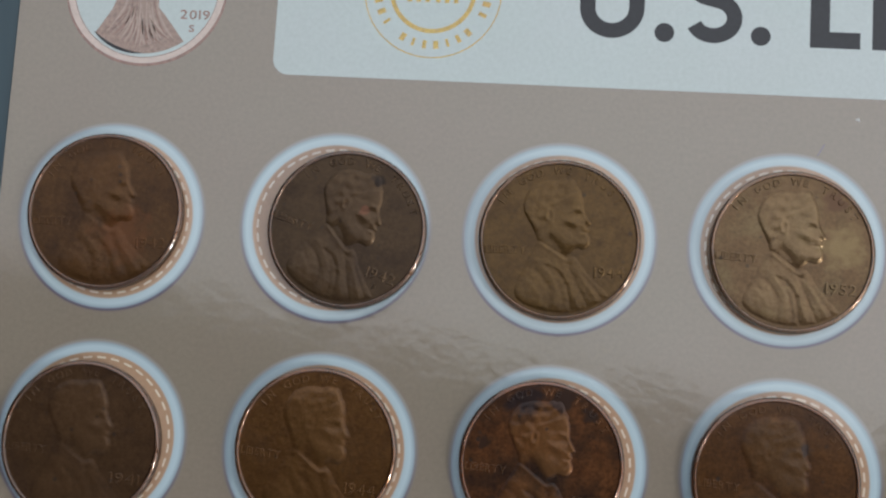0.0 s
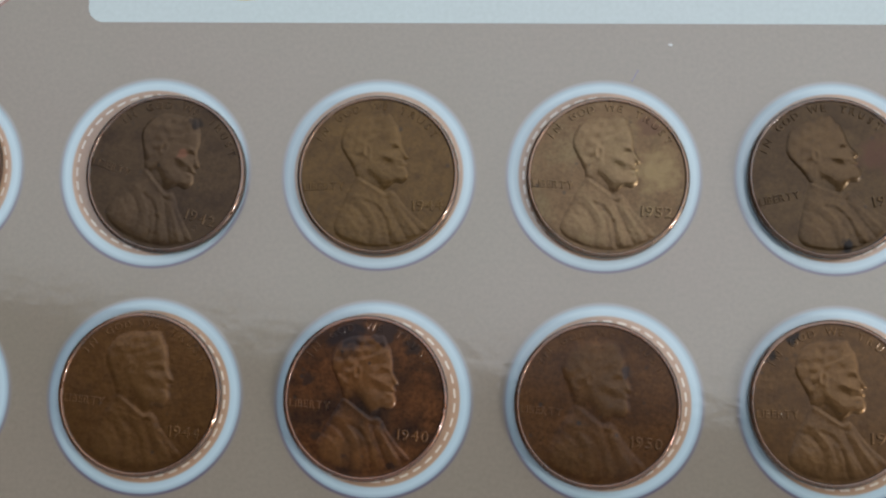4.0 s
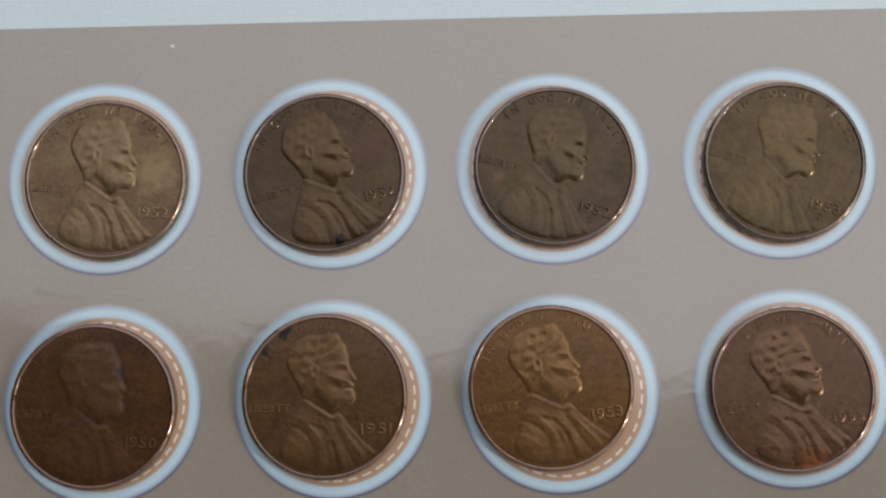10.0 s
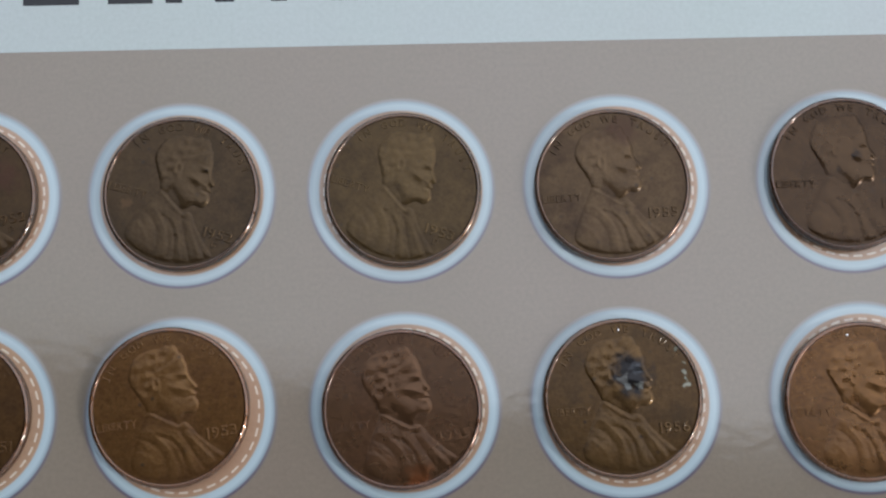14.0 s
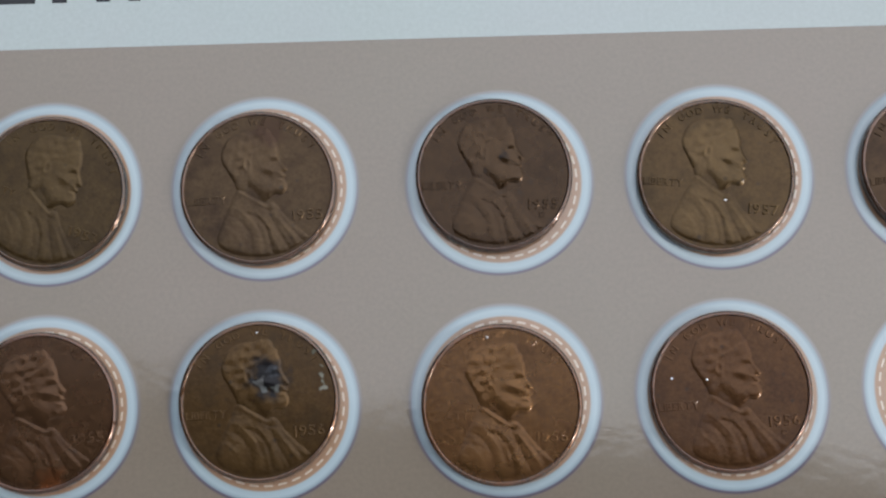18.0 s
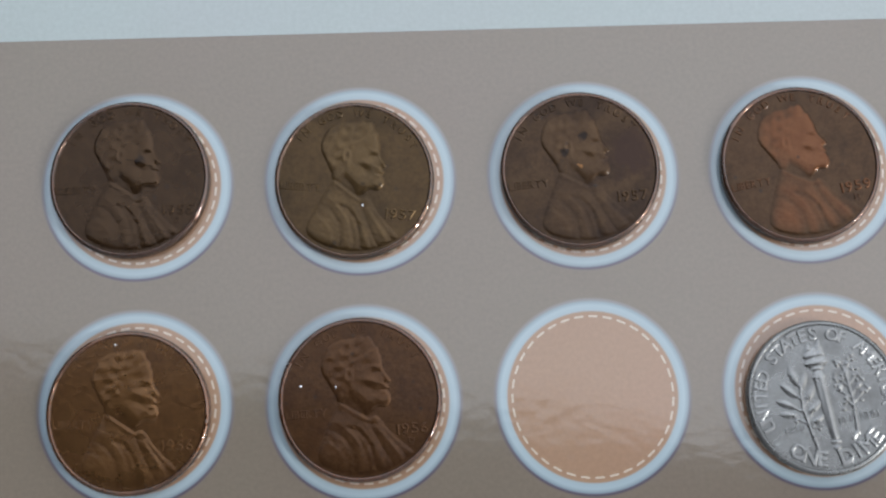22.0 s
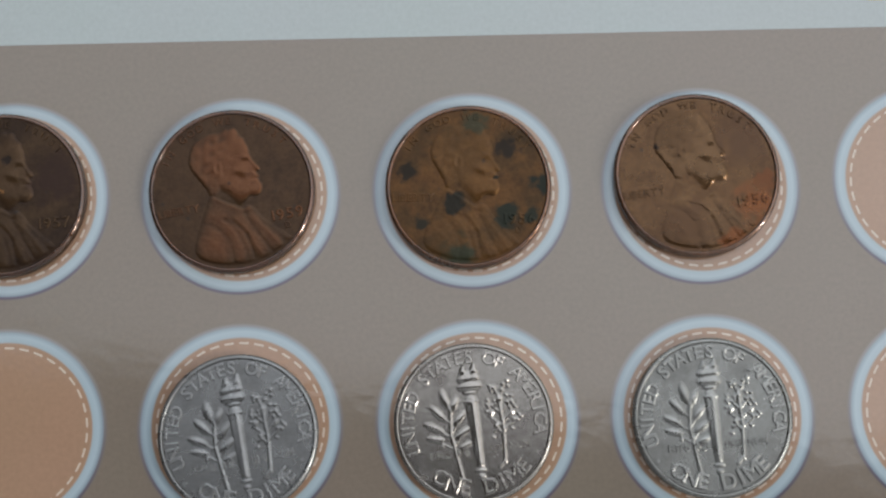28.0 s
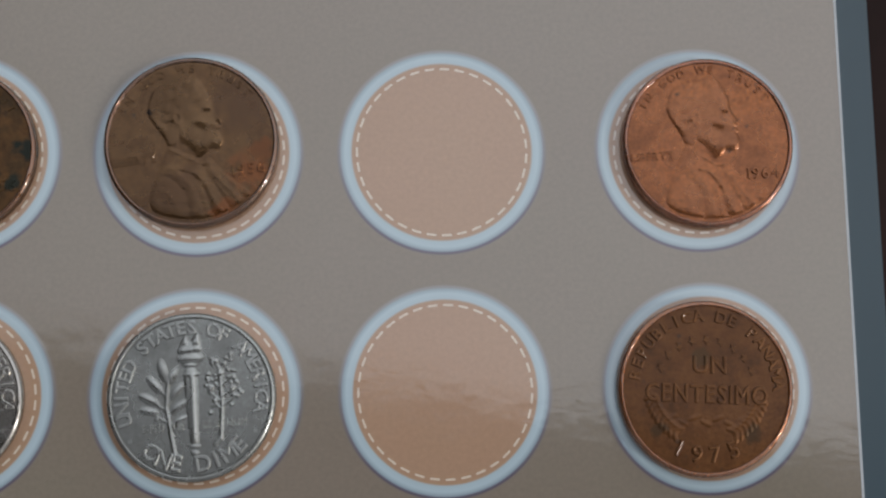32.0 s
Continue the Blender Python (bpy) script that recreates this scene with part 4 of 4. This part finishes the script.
for lx, ly in ((0.3, 0.4), (0.42, 0.42), (0.38, 0.28), (0.24, 0.2), (0.5, 0.24), (0.2, 0.06), (0.48, 0.1), (0.54, 0.0), (0.26, -0.06)):
    for _ in range(5):
        OAK.append(("e", lx + lobes.uniform(-0.06, 0.06), ly + lobes.uniform(-0.06, 0.06), lobes.uniform(0.02, 0.042), lobes.uniform(0.018, 0.034), lobes.uniform(0, 180), lobes.uniform(0.11, 0.19)))
    OAK.append(("c", lx, ly, 0.018, 0.355, ly - 0.14, 0.015, 0.1))
OAK += [("e", 0.47, -0.12, 0.03, 0.025, 0, 0.14), ("e", 0.22, -0.2, 0.03, 0.03, 0, 0.13)]

torch = relief("torch", R2, H2 - 0.2, 0.0105, TORCH, BLANK, 0.95, torch_details, 0.01)
olive = relief("olive_branch", R2, H2 - 0.2, 0.0105, OLIVE, BLANK, 0.95, None, 0.01)
oak = relief("oak_branch", R2, H2 - 0.2, 0.0105, OAK, BLANK, 0.95, None, 0.01)
legend = mesh("legend", *moved(arc_of("UNITED STATES OF AMERICA", R2 * 0.83, 196, -12, 1.42, depth=0.03, bevel=0.05, bold=0.022), z=H2 - 0.2), BLANK)
value = mesh("value_lettering", *moved(arc_of("ONE DIME", R2 * 0.79, 232, 312, 1.68, True, depth=0.03, bevel=0.055, bold=0.022), z=H2 - 0.2), BLANK)
words = mesh("motto", *moved(join(moved(line_of("E-PLU", 0.82, 2.3, depth=0.08, bevel=0.05), -5.3, -3.5), moved(line_of("RIB", 0.82, 1.35, depth=0.08, bevel=0.05), -2.2, -3.45), moved(line_of("US U", 0.82, 1.7, depth=0.08, bevel=0.05), 1.1, -3.4),
             moved(line_of("NUM", 0.82, 2.2, depth=0.08, bevel=0.05), 3.6, -3.35)), z=H2 - 0.2), BLANK)
stops = mesh("full_stop", *moved(join(prism(circle(0.22, 12, -6.6, -4.3), 0, 0.12), prism(circle(0.22, 12, 6.6, -4.0), 0, 0.12)), z=H2 - 0.2), BLANK)
for k, (x, y, turn, lean, rough, field, stain, label) in enumerate(((295.65, -27.41, 9, (-1.8, 0.6), 0.33, (148, 150, 149), (128, 129, 129), "dull silver-grey dime with torch side up, low in its slot"),
                                                                 (321.95, -26.72, 6, (-0.6, -0.6), 0.22, (172, 168, 161), (148, 142, 137), "shiny silver dime with torch side up"),
                                                                 (348.63, -26.75, 3, (-1.3, 0.2), 0.33, (156, 158, 154), (136, 137, 134), "satin silver dime with torch side up beside an empty slot"))):
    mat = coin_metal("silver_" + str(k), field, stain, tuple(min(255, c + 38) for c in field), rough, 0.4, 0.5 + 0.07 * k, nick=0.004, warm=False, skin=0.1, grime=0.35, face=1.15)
    coin = thing("dime", label, "coin", "coins on the board", at=(x, y, 0.075 - 0.11 * lean[0]))
    coin.rotation_euler = (radians(lean[0]), radians(lean[1]), radians(turn))
    for name, me, note in (("body", dime_body, ""), ("rim", dime_rim, ""), ("torch", torch, "raised torch"), ("olive_branch", olive, ""), ("oak_branch", oak, ""), ("legend", legend, ""), ("value_lettering", value, ""), ("motto", words, ""), ("full_stop", stops, "")):
        if name in ("body", "rim"):
            dress(put(name, me, coin, label=note), mat)
        else:
            raised(name, me, coin, mat, (0.65, 1.0, 0.85)[k] * (1.0 if "branch" in name or name == "torch" else 1.4), H2, note)

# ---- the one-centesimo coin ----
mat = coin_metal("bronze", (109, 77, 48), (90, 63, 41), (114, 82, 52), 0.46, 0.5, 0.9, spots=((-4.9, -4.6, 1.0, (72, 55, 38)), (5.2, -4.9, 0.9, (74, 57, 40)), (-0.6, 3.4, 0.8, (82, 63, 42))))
coin = thing("centesimo_coin", "brown bronze one-centesimo coin in the last slot", "coin", "coins on the board", at=(403.82, -26.61, 0.075))
coin.rotation_euler[2] = radians(-3)
dress(put("body", penny_body, coin), mat)
dress(put("rim", penny_rims[2], coin), coin_metal("rim_bronze", (150, 98, 56), (120, 76, 42), (150, 98, 56), 0.24, 0.3, 0.77, nick=0.012, skin=1.0, gloss=0.05, ior=1.9))
z1 = H1 - 0.2
star = [(0.55 * (1 if i % 2 else 0.42) * math.sin(i * math.pi / 5), 0.55 * (1 if i % 2 else 0.42) * math.cos(i * math.pi / 5)) for i in range(10)][::-1]
stars = []
for i in range(9):
    a = radians(158 - 17 * i)
    stars.append(moved(prism(star, 0, 0.16), 5.3 * math.cos(a), 5.1 * math.sin(a) + 0.2))
for name, shape in (("legend", arc_of("REPUBLICA DE PANAMA", R1 * 0.83, 171, 5, 1.2, depth=0.06, bevel=0.05, bold=0.015)), ("star_arc", join(*stars)), ("value_lettering", join(moved(line_of("UN", 1.8, 3.7, depth=0.02, bevel=0.045, bold=0.01), -1.5, 1.7), moved(line_of("CENTESIMO", 1.9, 13.3, depth=0.02, bevel=0.045, bold=0.01), -6.6, -1.5))),
                    ("year", arc_of("1975", R1 * 0.74, 246, 295, 1.7, True, depth=0.03, bevel=0.055))):
    dress(put(name, mesh(name, *moved(shape, z=z1), BLANK), coin), mat)
sprig = []
for side in (-1, 1):
    for i in range(9):
        a = radians(-90 + side * (30 + i * 5.5))
        for k, far in enumerate((0.6, 0.7)):
            sprig.append(("e", far * math.cos(a), far * math.sin(a) + 0.06, 0.07 - 0.003 * i, 0.024, math.degrees(a) + 90 * side + (48 if k else -42) * side, 0.13))
        sprig.append(("c", 0.65 * math.cos(a), 0.65 * math.sin(a) + 0.06, 0.014, 0.65 * math.cos(a + 0.1 * side), 0.65 * math.sin(a + 0.1 * side) + 0.06, 0.014, 0.1))
for i in range(7):
    sprig.append(("e", -0.4 + 0.135 * i, -0.36 + 0.03 * (-1) ** i, 0.09, 0.03, 25 * (-1) ** i, 0.05))
dress(put("leaf_sprig", relief("leaf_sprig", R1, z1, 0.012, sprig, BLANK, 0.93, None, 0.03), coin), mat)
